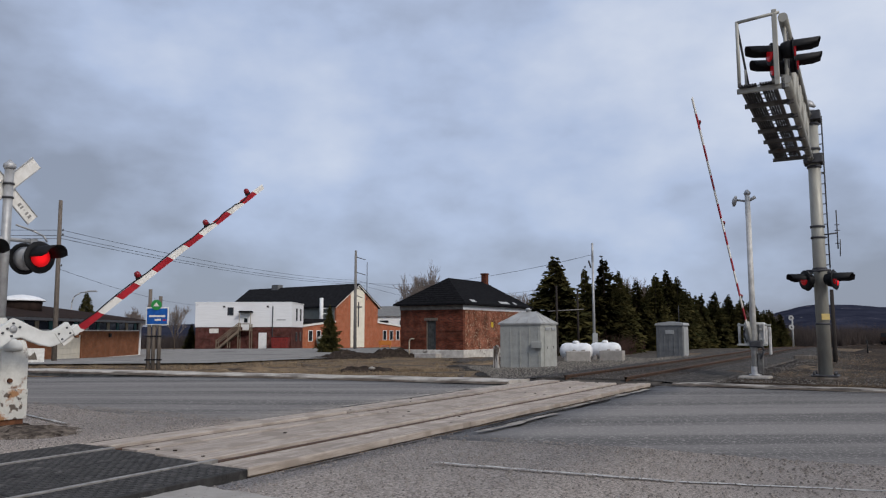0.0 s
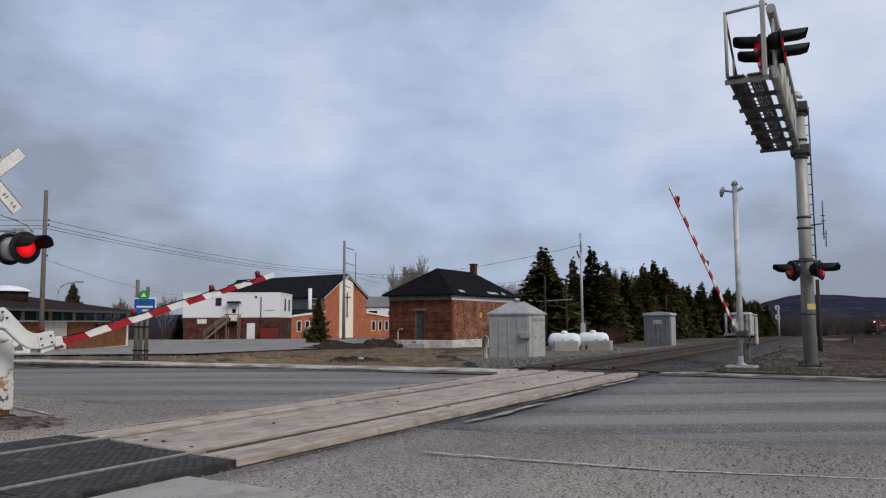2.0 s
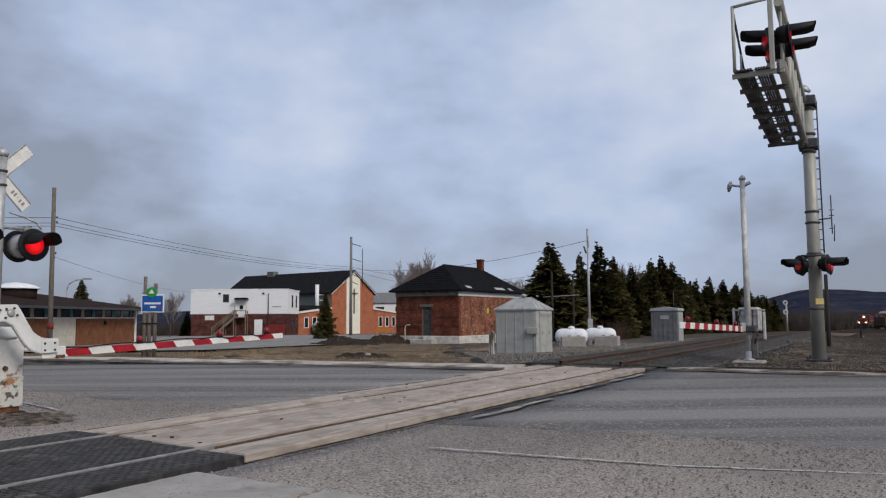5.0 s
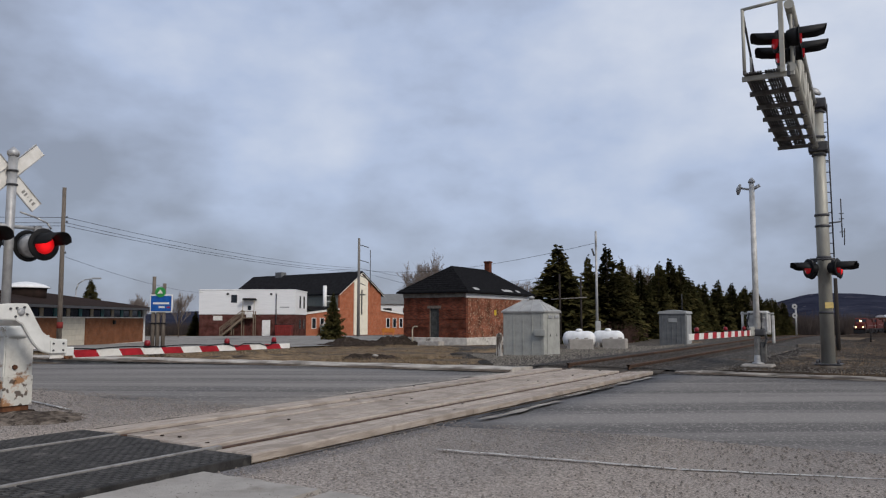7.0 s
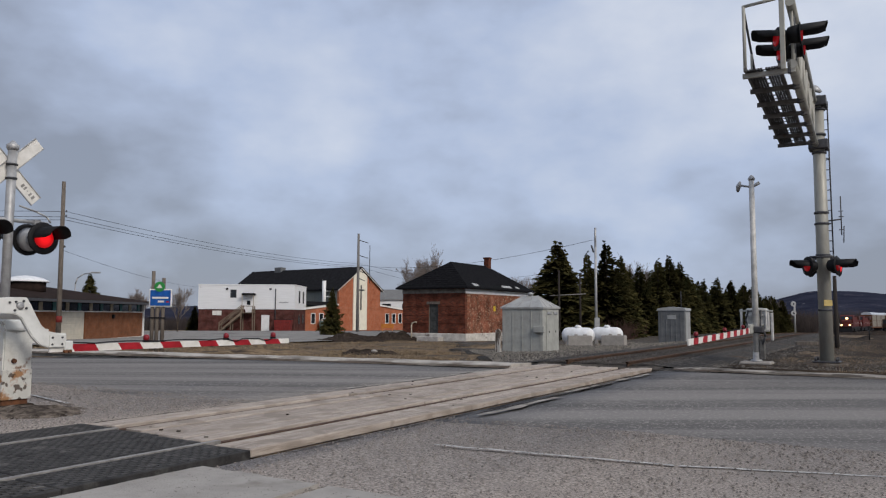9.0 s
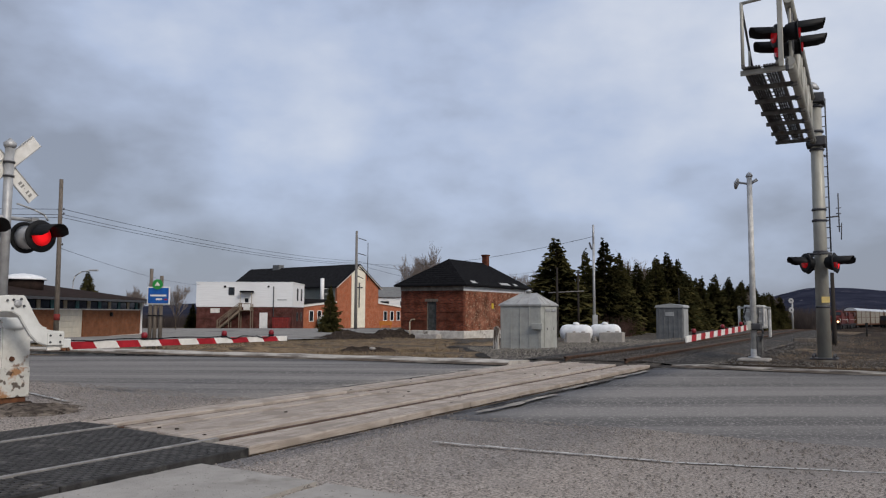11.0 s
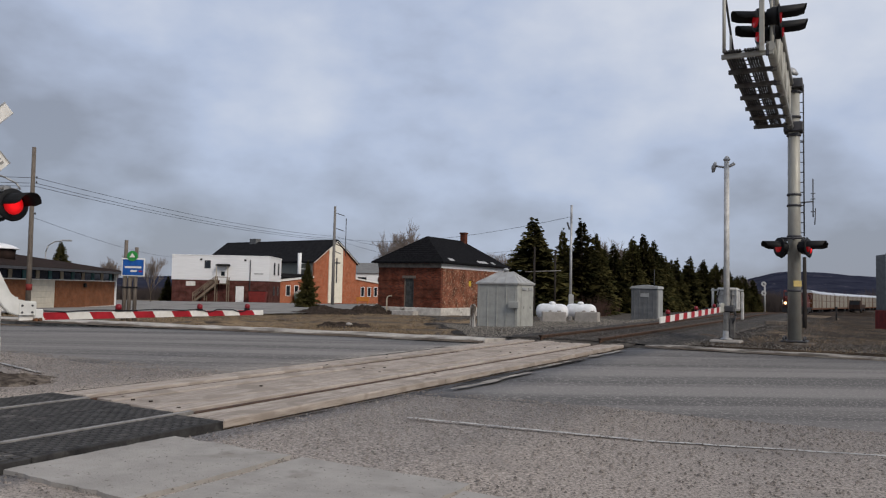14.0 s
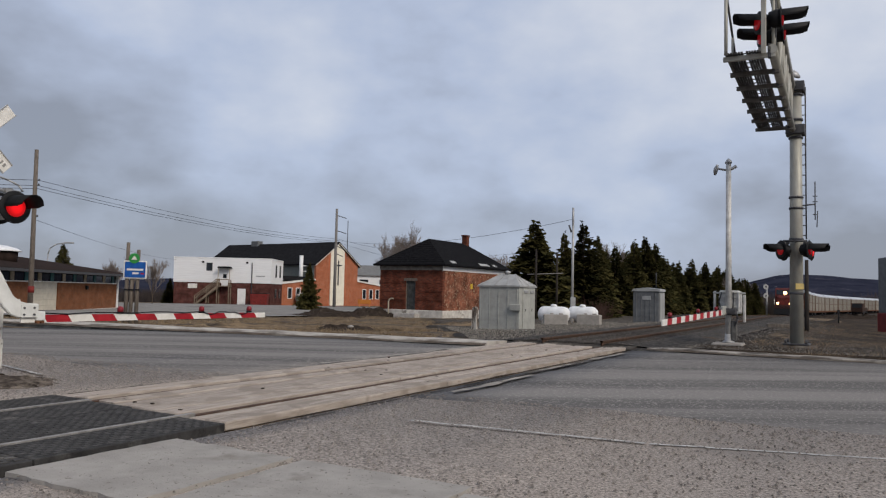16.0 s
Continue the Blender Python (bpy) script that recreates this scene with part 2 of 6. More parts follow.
M["dirt"] = material("dirt", (0.052, 0.039, 0.031), (0.020, 0.016, 0.013), 5, 0.95, bump=0.5, grain=14, speck=((0.10, 0.08, 0.06), 8, 0.62), spec=0.03)
M["apron"] = material("apron", (0.112, 0.099, 0.086), (0.038, 0.033, 0.029), 2.2, 0.95, bump=0.5, grain=16, stain=(0.060, 0.052, 0.045), stain_scale=0.5, stain_at=0.50, speck=((0.20, 0.18, 0.15), 9, 0.60), spec=0.03)
M["cinder"] = material("cinder", (0.050, 0.038, 0.029), (0.018, 0.015, 0.013), 5, 0.95, bump=0.5, grain=14, stain=(0.072, 0.052, 0.036), stain_scale=0.35, stain_at=0.50, speck=((0.13, 0.10, 0.068), 8, 0.62), spec=0.03)
M["kerb_worn"] = material("kerb_worn", (0.40, 0.37, 0.33), (0.20, 0.18, 0.16), 1.6, 0.95, bump=0.4, grain=20, stain=(0.075, 0.066, 0.057), stain_scale=1.2, stain_at=0.49, spec=0.05)
M["gutter"] = material("gutter", (0.13, 0.105, 0.085), (0.065, 0.054, 0.045), 3, 0.95, bump=0.3, grain=30, stain=(0.20, 0.18, 0.155), stain_scale=0.8, stain_at=0.56, spec=0.03)
M["kerb"] = material("kerb", (0.52, 0.48, 0.43), (0.30, 0.275, 0.245), 2.2, 0.95, bump=0.3, grain=30, stain=(0.17, 0.15, 0.13), stain_scale=0.9, stain_at=0.53, spec=0.05)
# Blue haze of distance is mixed into the colour of the woods.
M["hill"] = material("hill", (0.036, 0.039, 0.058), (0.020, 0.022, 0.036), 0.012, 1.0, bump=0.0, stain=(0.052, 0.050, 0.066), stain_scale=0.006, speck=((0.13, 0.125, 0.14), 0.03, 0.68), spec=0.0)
M["rust_red"] = material("rust_red", (0.22, 0.03, 0.025), (0.12, 0.02, 0.018), 4, 0.7, bump=0.05)
M["green_siding"] = material("green_siding", (0.20, 0.21, 0.19), (0.16, 0.17, 0.155), 3, 0.8, bump=0.05)
M["tan"] = material("tan", (0.42, 0.36, 0.27), (0.34, 0.29, 0.22), 4, 0.7, bump=0.04)

# ---- shapes ----
HEAD = 31.0                       # the track's heading, degrees clockwise from +y
SU, CU = math.sin(radians(HEAD)), math.cos(radians(HEAD))


def uv(u, v, z=0.0):
    """World place of u metres along the track and v metres to its right."""
    return Vector((u * SU + v * CU, u * CU - v * SU, z))


def uv_of(x, y):
    return x * SU + y * CU, x * CU - y * SU


def curve_at(xs, ys, x):
    """Smooth curve through stations (monotone xs)."""
    if x <= xs[0]:
        return ys[0]
    if x >= xs[-1]:
        return ys[-1] + (ys[-1] - ys[-2]) / (xs[-1] - xs[-2]) * (x - xs[-1])
    i = max(j for j in range(len(xs) - 1) if xs[j] <= x)
    h = xs[i + 1] - xs[i]
    s = (x - xs[i]) / h
    flat = lambda j: (ys[j + 1] - ys[j]) * (ys[j] - ys[j - 1]) == 0
    d0 = (ys[i + 1] - ys[i - 1]) / (xs[i + 1] - xs[i - 1]) if i and not flat(i) else 0.0
    d1 = ((ys[i + 2] - ys[i]) / (xs[i + 2] - xs[i]) if not flat(i + 1) else 0.0) if i + 2 < len(xs) else (ys[i + 1] - ys[i]) / h
    return ((2 * s**3 - 3 * s**2 + 1) * ys[i] + (s**3 - 2 * s**2 + s) * h * d0
            + (-2 * s**3 + 3 * s**2) * ys[i + 1] + (s**3 - s**2) * h * d1)


def track_v(u):
    return curve_at((-80, 25, 60, 100, 133, 180, 224, 250, 296, 400, 600), (-6.57, -6.57, -7.2, -10.0, -12.1, -13.2, -12.6, -10.9, -5.9, 10, 60), u)


def track_z(u):
    return curve_at((-80, 45, 90, 133, 190, 250, 400, 600), (0.0, 0.0, -0.55, -1.35, -2.5, -3.0, -3.4, -3.6), u)


def ground_z(x, y):
    r = math.hypot(x, y)
    z = curve_at((0, 21, 33, 55, 75, 110, 220, 500, 4000), (0.0, 0.0, -0.28, -0.57, -0.95, -1.05, -3.1, -7, -30), r)
    u, v = uv_of(x, y)
    if -70 < u < 420:
        d = abs(v - track_v(u))
        w = max(0.0, min(1.0, (7.0 - d) / 4.5))
        w = w * w * (3 - 2 * w)
        z = z * (1 - w) + (track_z(u) - 0.02) * w
    if y < 0:
        z *= 0.3
    return z


def box(bm, x0, x1, y0, y1, z0, z1, bevel=0.0, m=None):
    vs = [bm.verts.new((x, y, z)) for z in (z0, z1) for y in (y0, y1) for x in (x0, x1)]
    fs = [bm.faces.new([vs[i] for i in f]) for f in ((0, 2, 3, 1), (4, 5, 7, 6), (0, 1, 5, 4), (2, 6, 7, 3), (0, 4, 6, 2), (1, 3, 7, 5))]
    if bevel:
        g = bmesh.ops.bevel(bm, geom=list({e for f in fs for e in f.edges}), offset=bevel, segments=1, affect="EDGES")
        vs = list({v for v in vs if v.is_valid} | {v for f in g["faces"] for v in f.verts})
    if m is not None:
        bmesh.ops.transform(bm, matrix=m, verts=vs)
    return bm


def tube(bm, a, b, r0, r1=None, seg=10, cap=True):
    a, b = Vector(a), Vector(b)
    r1 = r0 if r1 is None else r1
    d = (b - a).normalized()
    p = d.orthogonal().normalized()
    q = d.cross(p)
    ring = lambda c, r: [bm.verts.new(c + (p * math.cos(6.28318 * i / seg) + q * math.sin(6.28318 * i / seg)) * r) for i in range(seg)]
    A, B = ring(a, r0), ring(b, r1)
    for i in range(seg):
        f = bm.faces.new((A[i], A[(i + 1) % seg], B[(i + 1) % seg], B[i]))
        f.smooth = True
    if cap:
        bm.faces.new(A[::-1])
        bm.faces.new(B)
    return bm


def lathe(bm, rings, seg=20, m=None):
    """rings: (radius, z) from bottom to top about the z axis."""
    rows = [[bm.verts.new((r * math.cos(6.28318 * i / seg), r * math.sin(6.28318 * i / seg), z)) for i in range(seg)] for r, z in rings]
    for A, B in zip(rows, rows[1:]):
        for i in range(seg):
            f = bm.faces.new((A[i], A[(i + 1) % seg], B[(i + 1) % seg], B[i]))
            f.smooth = True
    bm.faces.new(rows[0][::-1])
    bm.faces.new(rows[-1])
    if m is not None:
        bmesh.ops.transform(bm, matrix=m, verts=[v for r in rows for v in r])
    return bm


def prism(bm, pts, d0, d1, axis="y"):
    """Extrude a closed outline (pairs) along one axis."""
    put = {"y": lambda p, d: (p[0], d, p[1]), "x": lambda p, d: (d, p[0], p[1]), "z": lambda p, d: (p[0], p[1], d)}[axis]
    A = [bm.verts.new(put(p, d0)) for p in pts]
    B = [bm.verts.new(put(p, d1)) for p in pts]
    n = len(pts)
    for i in range(n):
        bm.faces.new((A[i], A[(i + 1) % n], B[(i + 1) % n], B[i]))
    bm.faces.new(A[::-1])
    bm.faces.new(B)
    bmesh.ops.recalc_face_normals(bm, faces=bm.faces)
    return bm


def part(name, bm, mat, parent=None, label="", at=None):
    me = bpy.data.meshes.new(name)
    bm.to_mesh(me)
    bm.free()
    me.materials.append(M[mat] if isinstance(mat, str) else mat)
    ob = new(name, me)
    if parent:
        ob.parent = parent
    if at is not None:
        ob.matrix_basis = at
    if label:
        tagged(ob, label)
    return ob


def again(ob, at, parent=None):
    """Another object on the same mesh."""
    o = new(ob.name.split(".")[0], ob.data)
    o.parent = parent or ob.parent
    o.matrix_basis = at
    return o


def stand(name, m, label, category="", group="", kind=""):
    ob = tagged(new(name), label, category, group, kind)
    ob.matrix_basis = m
    return ob


def B():
    return bmesh.new()


def along(u, v, z=0.0, turn=0.0):
    """Pose in the track's frame: local y along the track, local x to its right."""
    return pose(*uv(u, v, z), 0, 0, turn - HEAD)

# ---- ground, road, track ----


def build_ground():
    bm = B()
    rad = [0.5, 2, 4, 6, 8, 10, 12, 14, 16, 18, 20, 21, 22, 23, 24, 26, 28, 30, 32, 34, 37, 40, 44, 48, 52, 56, 60, 66, 72, 80, 90, 100, 115, 130, 150, 175, 200, 230, 260, 300, 350, 420, 520, 700, 1000, 1500, 2500, 4000]
    n = 240
    rows = []
    for r in rad:
        row = []
        for i in range(n):
            a = 6.2831853 * i / n
            x, y = r * math.sin(a), r * math.cos(a)
            z = ground_z(x, y) - 0.04
            if 22 < r < 90 and y > 0:
                z += (0.11 * noise.noise((x * 0.25, y * 0.25, 1.0)) + 0.05 * noise.noise((x * 0.8, y * 1.1, 3.0))) * min(1, (r - 22) / 5)
            row.append(bm.verts.new((x, y, z)))
        rows.append(row)
    for A, C in zip(rows, rows[1:]):
        for i in range(n):
            bm.faces.new((A[i], A[(i + 1) % n], C[(i + 1) % n], C[i])).smooth = True
    bm.faces.new(rows[0][::-1])
    bmesh.ops.recalc_face_normals(bm, faces=bm.faces)
    return tagged(part("ground", bm, "grass"), "brown winter grass and dirt ground", "ground", kind="structure")


def sheet(name, near, far, v0, v1, step, z, mat, label, drop=0.05, cuts=6):
    """A thin slab between two edges given as u(v), laid at height z above level ground."""
    bm = B()
    n = max(2, int((v1 - v0) / step))
    top, low = [], []
    for i in range(n + 1):
        v = v0 + (v1 - v0) * i / n
        a, b = uv(near(v), v), uv(far(v), v)
        pts = [a.lerp(b, k / cuts) for k in range(cuts + 1)]
        top.append([bm.verts.new((p.x, p.y, z + max(-3.0, min(0, ground_z(p.x, p.y))))) for p in pts])
    for A, C in zip(top, top[1:]):
        for k in range(cuts):
            bm.faces.new((A[k], C[k], C[k + 1], A[k + 1])).smooth = True
    g = bmesh.ops.extrude_face_region(bm, geom=list(bm.faces))
    bmesh.ops.translate(bm, verts=[v for v in g["geom"] if isinstance(v, bmesh.types.BMVert)], vec=(0, 0, -drop))
    bmesh.ops.recalc_face_normals(bm, faces=bm.faces)
    return tagged(part(name, bm, mat), label, name.split("_")[0], kind="structure")


def wob(v, a=0.25, s=0.6, k=3.0):
    return a * noise.noise((v * s, k, 0.5)) + 0.4 * a * noise.noise((v * s * 3.1, k, 4.5))


def far_edge(v):
    return 16.95 + 0.15 * (v + 7.5) if v < -7.3 else 18.5 - 0.06 * (v + 5)


ground = build_ground()
road = sheet("road", lambda v: 5.0, lambda v: far_edge(v), -90, -7.99, 1.0, 0.0, "asphalt", "worn grey asphalt road with pale tyre streaks")
road_b = sheet("road", lambda v: 5.0, lambda v: far_edge(v), -4.98, 70, 1.0, 0.0, "asphalt", "worn grey asphalt road beyond the tracks")
shoulder = sheet("shoulder", lambda v: -30.0, lambda v: 8.2 + wob(v) + 0.05 * (v + 4), -4.98, 60, 0.4, 0.006, "gravel", "gravelly grey road shoulder")
shoulder_b = sheet("shoulder", lambda v: -30.0, lambda v: 8.0 + wob(v, k=9.0), -60, -7.99, 0.4, 0.006, "gravel", "gravelly grey road shoulder")


def kerb(name, v0, v1, off, tall=1.0):
    bm = B()
    n = int((v1 - v0) / .5)
    w = 1.0 if tall >= 1 else 0.62
    prof = ((0.03, -0.1), (0.05, 0.06), (0.09, 0.085), (0.30, 0.085), (0.60, 0.075), (1.25, 0.062), (1.30, -0.1))
    rows = []
    for i in range(n + 1):
        v = v0 + (v1 - v0) * i / n
        rows.append([bm.verts.new(uv(far_edge(v) + off + d * w, v, (h * tall if h > 0 else h) + 0.03 * noise.noise((v * .7, 1, 1)) + 0.018 * noise.noise((v * 2.9, d * 3, 3)))) for d, h in prof])
    for A, C in zip(rows, rows[1:]):
        for k in range(len(prof) - 1):
            bm.faces.new((A[k], C[k], C[k + 1], A[k + 1]))
    bm.faces.new(rows[0])
    bm.faces.new(rows[-1][::-1])
    bmesh.ops.recalc_face_normals(bm, faces=bm.faces)
    ob = tagged(part(name, bm, "kerb" if tall >= 1 else "kerb_worn"), "weathered pale concrete kerb with a low dirty step", "kerb", kind="structure")
    bm = B()
    rows = []
    for i in range(n + 1):
        v = v0 + (v1 - v0) * i / n
        top = 0.045 * tall + 0.02 * noise.noise((v * .8, 6, 2)) + 0.03 * noise.noise((v * .7, 1, 1))
        out = 0.10 + 0.07 * noise.noise((v * 1.3, 2, 7))
        rows.append([bm.verts.new(uv(far_edge(v) + off + d, v, h)) for d, h in ((-out, 0.004), (0.02, top), (0.06, top), (0.06, -0.08))])
    for A, C in zip(rows, rows[1:]):
        for k in range(3):
            bm.faces.new((A[k], C[k], C[k + 1], A[k + 1]))
    bmesh.ops.recalc_face_normals(bm, faces=bm.faces)
    part("gutter_dirt", bm, "gutter", ob, "brown dirt along the foot of the kerb")
    return ob


kerb("kerb", -90, -8.2, 0.0)
kerb("kerb", -4.7, 60, 0.0, 0.55)


def ribbon(bm, u0, u1, step, off, prof):
    """Sweep a profile (across, height) along the track at sideways offset off."""
    rows, n = [], max(1, round((u1 - u0) / step))
    for i in range(n + 1):
        u = u0 + (u1 - u0) * i / n
        du = 0.5
        v = track_v(u) 
        s = (track_v(u + du) - track_v(u - du)) / (2 * du)
        L = math.hypot(1, s)
        rows.append([bm.verts.new(uv(u - (off + a) * s / L, v + (off + a) / L, track_z(u) + h)) for a, h in prof])
    for A, C in zip(rows, rows[1:]):
        for k in range(len(prof) - 1):
            bm.faces.new((A[k], C[k], C[k + 1], A[k + 1]))
    bmesh.ops.recalc_face_normals(bm, faces=bm.faces)
    return bm


GAUGE = 0.78
track = stand("railway_track", pose(0, 0, 0), "single railway track with rusty rails on dark ballast", "track", kind="structure")
part("ballast_bed", ribbon(B(), 18.6, 420, 2.0, 0, ((-3.6, -0.3), (-2.2, 0.03), (-1.5, 0.075), (1.5, 0.075), (2.2, 0.03), (3.6, -0.3))), "ballast", track)
for s in (-GAUGE, GAUGE):
    prof = [(-0.07, 0.01), (-0.012, 0.04), (-0.012, 0.11), (-0.036, 0.12), (-0.036, 0.16), (0.036, 0.16), (0.036, 0.12), (0.012, 0.11), (0.012, 0.04), (0.07, 0.01)]
    part("rail", ribbon(B(), 18.4, 420, 2.0, s, prof), "rail", track)
    part("rail", ribbon(B(), -20, 5.4, 2.0, s, [(-0.030, -0.02), (-0.030, 0.034), (0.030, 0.034), (0.030, -0.02)]), "rail_head", track, "polished steel rail head with sky sheen in its colour")
    # Same rail coloured darker here, where its top reflects less sky.
    part("rail", ribbon(B(), 5.4, 18.4, 2.0, s, [(-0.036, -0.05), (-0.036, 0.012), (0.036, 0.012), (0.036, -0.05)]), "rail", track, "rail head between the planks, rust tone for missing sky sheen")


yard = sheet("yard", lambda v: far_edge(v) + .96, lambda v: 190.0 + wob(v, 3, .2), -4.0, 120, 1.2, 0.01, "cinder", "dark cinder and dirt ground beside the railway", 0.03, 70)

yard_b = sheet("yard", lambda v: far_edge(v) + 1.32 if v > -9.5 else 18.3 + (-9.5 - v) * 1.6 + wob(v, 1.6, 1.1), lambda v: 112.0 + wob(v, 2, .4), -30, -8.6, .35, -0.02, "apron", "grey gravel and dirt apron round the sheds", 0.3, 60)

M["rust_brown"] = material("rust_brown", (0.16, 0.07, 0.035), (0.07, 0.032, 0.02), 9, 0.9, bump=0.15)

# ---- the crossing surface ----


def build_crossing():
    deck = stand("crossing_deck", along(0, -6.57, 0), "worn timber plank level crossing deck between the rails", "crossing", kind="structure")
    rnd = random.Random(3)
    strips = [(-1.40, -1.125), (-1.12, -0.885), (-0.645, -0.375), (-0.370, -0.19), (-0.185, 0.085), (0.105, 0.355), (0.36, 0.645), (0.885, 1.135), (1.14, 1.42)]
    for k, (a, b) in enumerate(strips):
        cuts = [5.35 + rnd.uniform(-.05, .06) - 0.12 * (k - 4) / 4, 9.6 + rnd.uniform(-.3, .3), 13.9 + rnd.uniform(-.3, .3), 18.25 + rnd.uniform(-.12, .12)]
        for y0, y1 in zip(cuts, cuts[1:]):
            bm = box(B(), a + rnd.uniform(.000, .004), b - rnd.uniform(.000, .004), y0 + 0.008, y1 - 0.008, -0.05, 0.030 + rnd.uniform(-.010, .008), 0.010)
            for v in bm.verts:
                v.co.x += 0.012 * noise.noise((v.co.y * 2, a * 7, 1))
                v.co.z += rnd.uniform(-.004, .004)
            plank = part("plank", bm, "wood_plank", deck)
            for q in (y0 + .22, (y0 + y1) / 2 + rnd.uniform(-.5, .5), y1 - .24):
                if rnd.random() < .35:
                    hx = (a + b) / 2 + rnd.uniform(-.05, .05)
                    part("bolt_hole", lathe(B(), ((.022, .020), (.021, .035), (.010, .036)), 8, pose(hx, q, 0)), "dirt", plank)
    part("approach_ballast", prism(B(), [(18.27, -.12), (18.27, .0), (18.5, .05), (18.9, .078), (18.9, -.12)], -1.6, 1.6, "x"), "apron", deck, "gravel packed against the deck end")
    part("approach_ballast", prism(B(), [(18.24, -.2), (18.24, -.012), (18.5, .02), (18.8, .03), (18.8, -.2)], -2.7, 2.7, "x"), "ballast", deck, "dark ballast against the deck end")
    # Dark strip under each rail: the flangeway's shadow put in as colour.
    for s in (-0.78, 0.78):
        part("flangeway_filler", box(B(), s - 0.12, s + 0.12, 5.3, 18.3, -0.14, -0.085), "dirt", deck)
    mat = stand("crossing_mat", along(0, -6.57, 0), "black studded rubber crossing panels beside the rails", "crossing", kind="structure")
    for x0, x1, z in ((-1.40, -0.84, .030), (-0.70, -0.005, .030), (0.005, 0.70, .030), (0.84, 1.44, .030)):
        y = 5.26 - 0.1 * x0
        n = 0
        while y > -14:
            y0 = y - 1.83
            bm = box(B(), x0, x1, y0 + 0.006, y - 0.006, -0.08, z - (0.004 if n % 2 else 0), 0.006)
            part("panel", bm, "rubber", mat)
            if n < 4:
                bm = B()
                for i in range(int((x1 - x0) / 0.055)):
                    for j in range(int((y - y0) / 0.11)):
                        cx, cy = x0 + 0.035 + i * 0.055, y0 + 0.06 + j * 0.11 + (0.055 if i % 2 else 0)
                        if cy < y - 0.03:
                            box(bm, cx - .018, cx + .018, cy - .036, cy + .036, z - .004, z + .003)
                part("studs", bm, "rubber_stud", mat, "worn raised tread studs")
            y, n = y0, n + 1
    return deck


build_crossing()


def build_pavement():
    pv = stand("pavement", along(0, 0, 0), "cracked pale concrete pavement slabs beside the track", "pavement", kind="structure")
    rnd = random.Random(5)
    for v0, v1, u0, u1 in ((-5.0, -3.74, 3.06, 4.48), (-3.64, -2.25, 2.5, 4.46), (-2.21, -0.9, 2.4, 4.30), (-3.64, -2.25, 0.4, 2.46), (-2.21, -0.9, 0.4, 2.36)):
        pts = []
        n = 12
        for a, b in (((v0, u0), (v1, u0)), ((v1, u0), (v1, u1)), ((v1, u1), (v0, u1)), ((v0, u1), (v0, u0))):
            for i in range(n):
                k = i / n
                pts.append((a[0] + (b[0] - a[0]) * k + rnd.uniform(-.012, .012), a[1] + (b[1] - a[1]) * k + rnd.uniform(-.02, .012)))
        part("slab", prism(B(), pts, -0.06, 0.016, "z"), "concrete", pv)


build_pavement()


def paint_line(u0, v0, u1, v1, w, seed):
    bm = B()
    n = 24
    rows = []
    for i in range(n + 1):
        k = i / n
        u, v = u0 + (u1 - u0) * k + 0.03 * noise.noise((i * 0.4, seed, 0)), v0 + (v1 - v0) * k
        g = w * (0.75 + 0.35 * noise.noise((i * 0.9, seed, 5)))
        rows.append([bm.verts.new(uv(u - g / 2, v, 0.0085)), bm.verts.new(uv(u + g / 2, v, 0.0085))])
    for A, C in zip(rows, rows[1:]):
        bm.faces.new((A[0], C[0], C[1], A[1]))
    return tagged(part("road_marking", bm, "road_paint"), "worn white painted road edge line", "road marking", kind="structure")


def crack(v, u0, u1, w, seed, mat="dirt", label="dark broken asphalt edge beside the deck"):
    bm = B()
    n = 60
    rows = []
    for i in range(n + 1):
        u = u0 + (u1 - u0) * i / n
        c = v + .05 * noise.noise((u * .9, seed, 0))
        g = w * max(.15, .8 + 1.2 * noise.noise((u * 1.7, seed, 5)))
        rows.append([bm.verts.new(uv(u, c - g / 2, 0.0095)), bm.verts.new(uv(u, c + g / 2, 0.0095))])
    for A, C in zip(rows, rows[1:]):
        bm.faces.new((A[0], C[0], C[1], A[1]))
    return tagged(part("asphalt_crack", bm, mat), label, "crack", kind="structure")


crack(-4.93, 5.4, 18.0, .06, 1)
crack(-8.02, 5.6, 16.5, .06, 2)
crack(-4.72, 8.4, 14.0, .04, 3)
crack(-4.62, 8.6, 11.2, .13, 7, "kerb_worn", "pale worn concrete edge strip beside the deck")
crack(-4.80, 11.4, 16.8, .12, 8, "kerb_worn", "pale worn concrete edge strip beside the deck")
crack(-8.20, 10.5, 16.2, .16, 9, "kerb_worn", "pale worn concrete edge strip beside the deck")
paint_line(6.45, -3.95, 6.66, -1.7, 0.07, 1)
paint_line(6.66, -1.66, 7.3, 0.6, 0.07, 2)
paint_line(7.3, 0.6, 9.5, 14, 0.08, 3)
paint_line(6.62, -10.1, 7.0, -11.7, 0.09, 4)

# ---- crossing signals ----


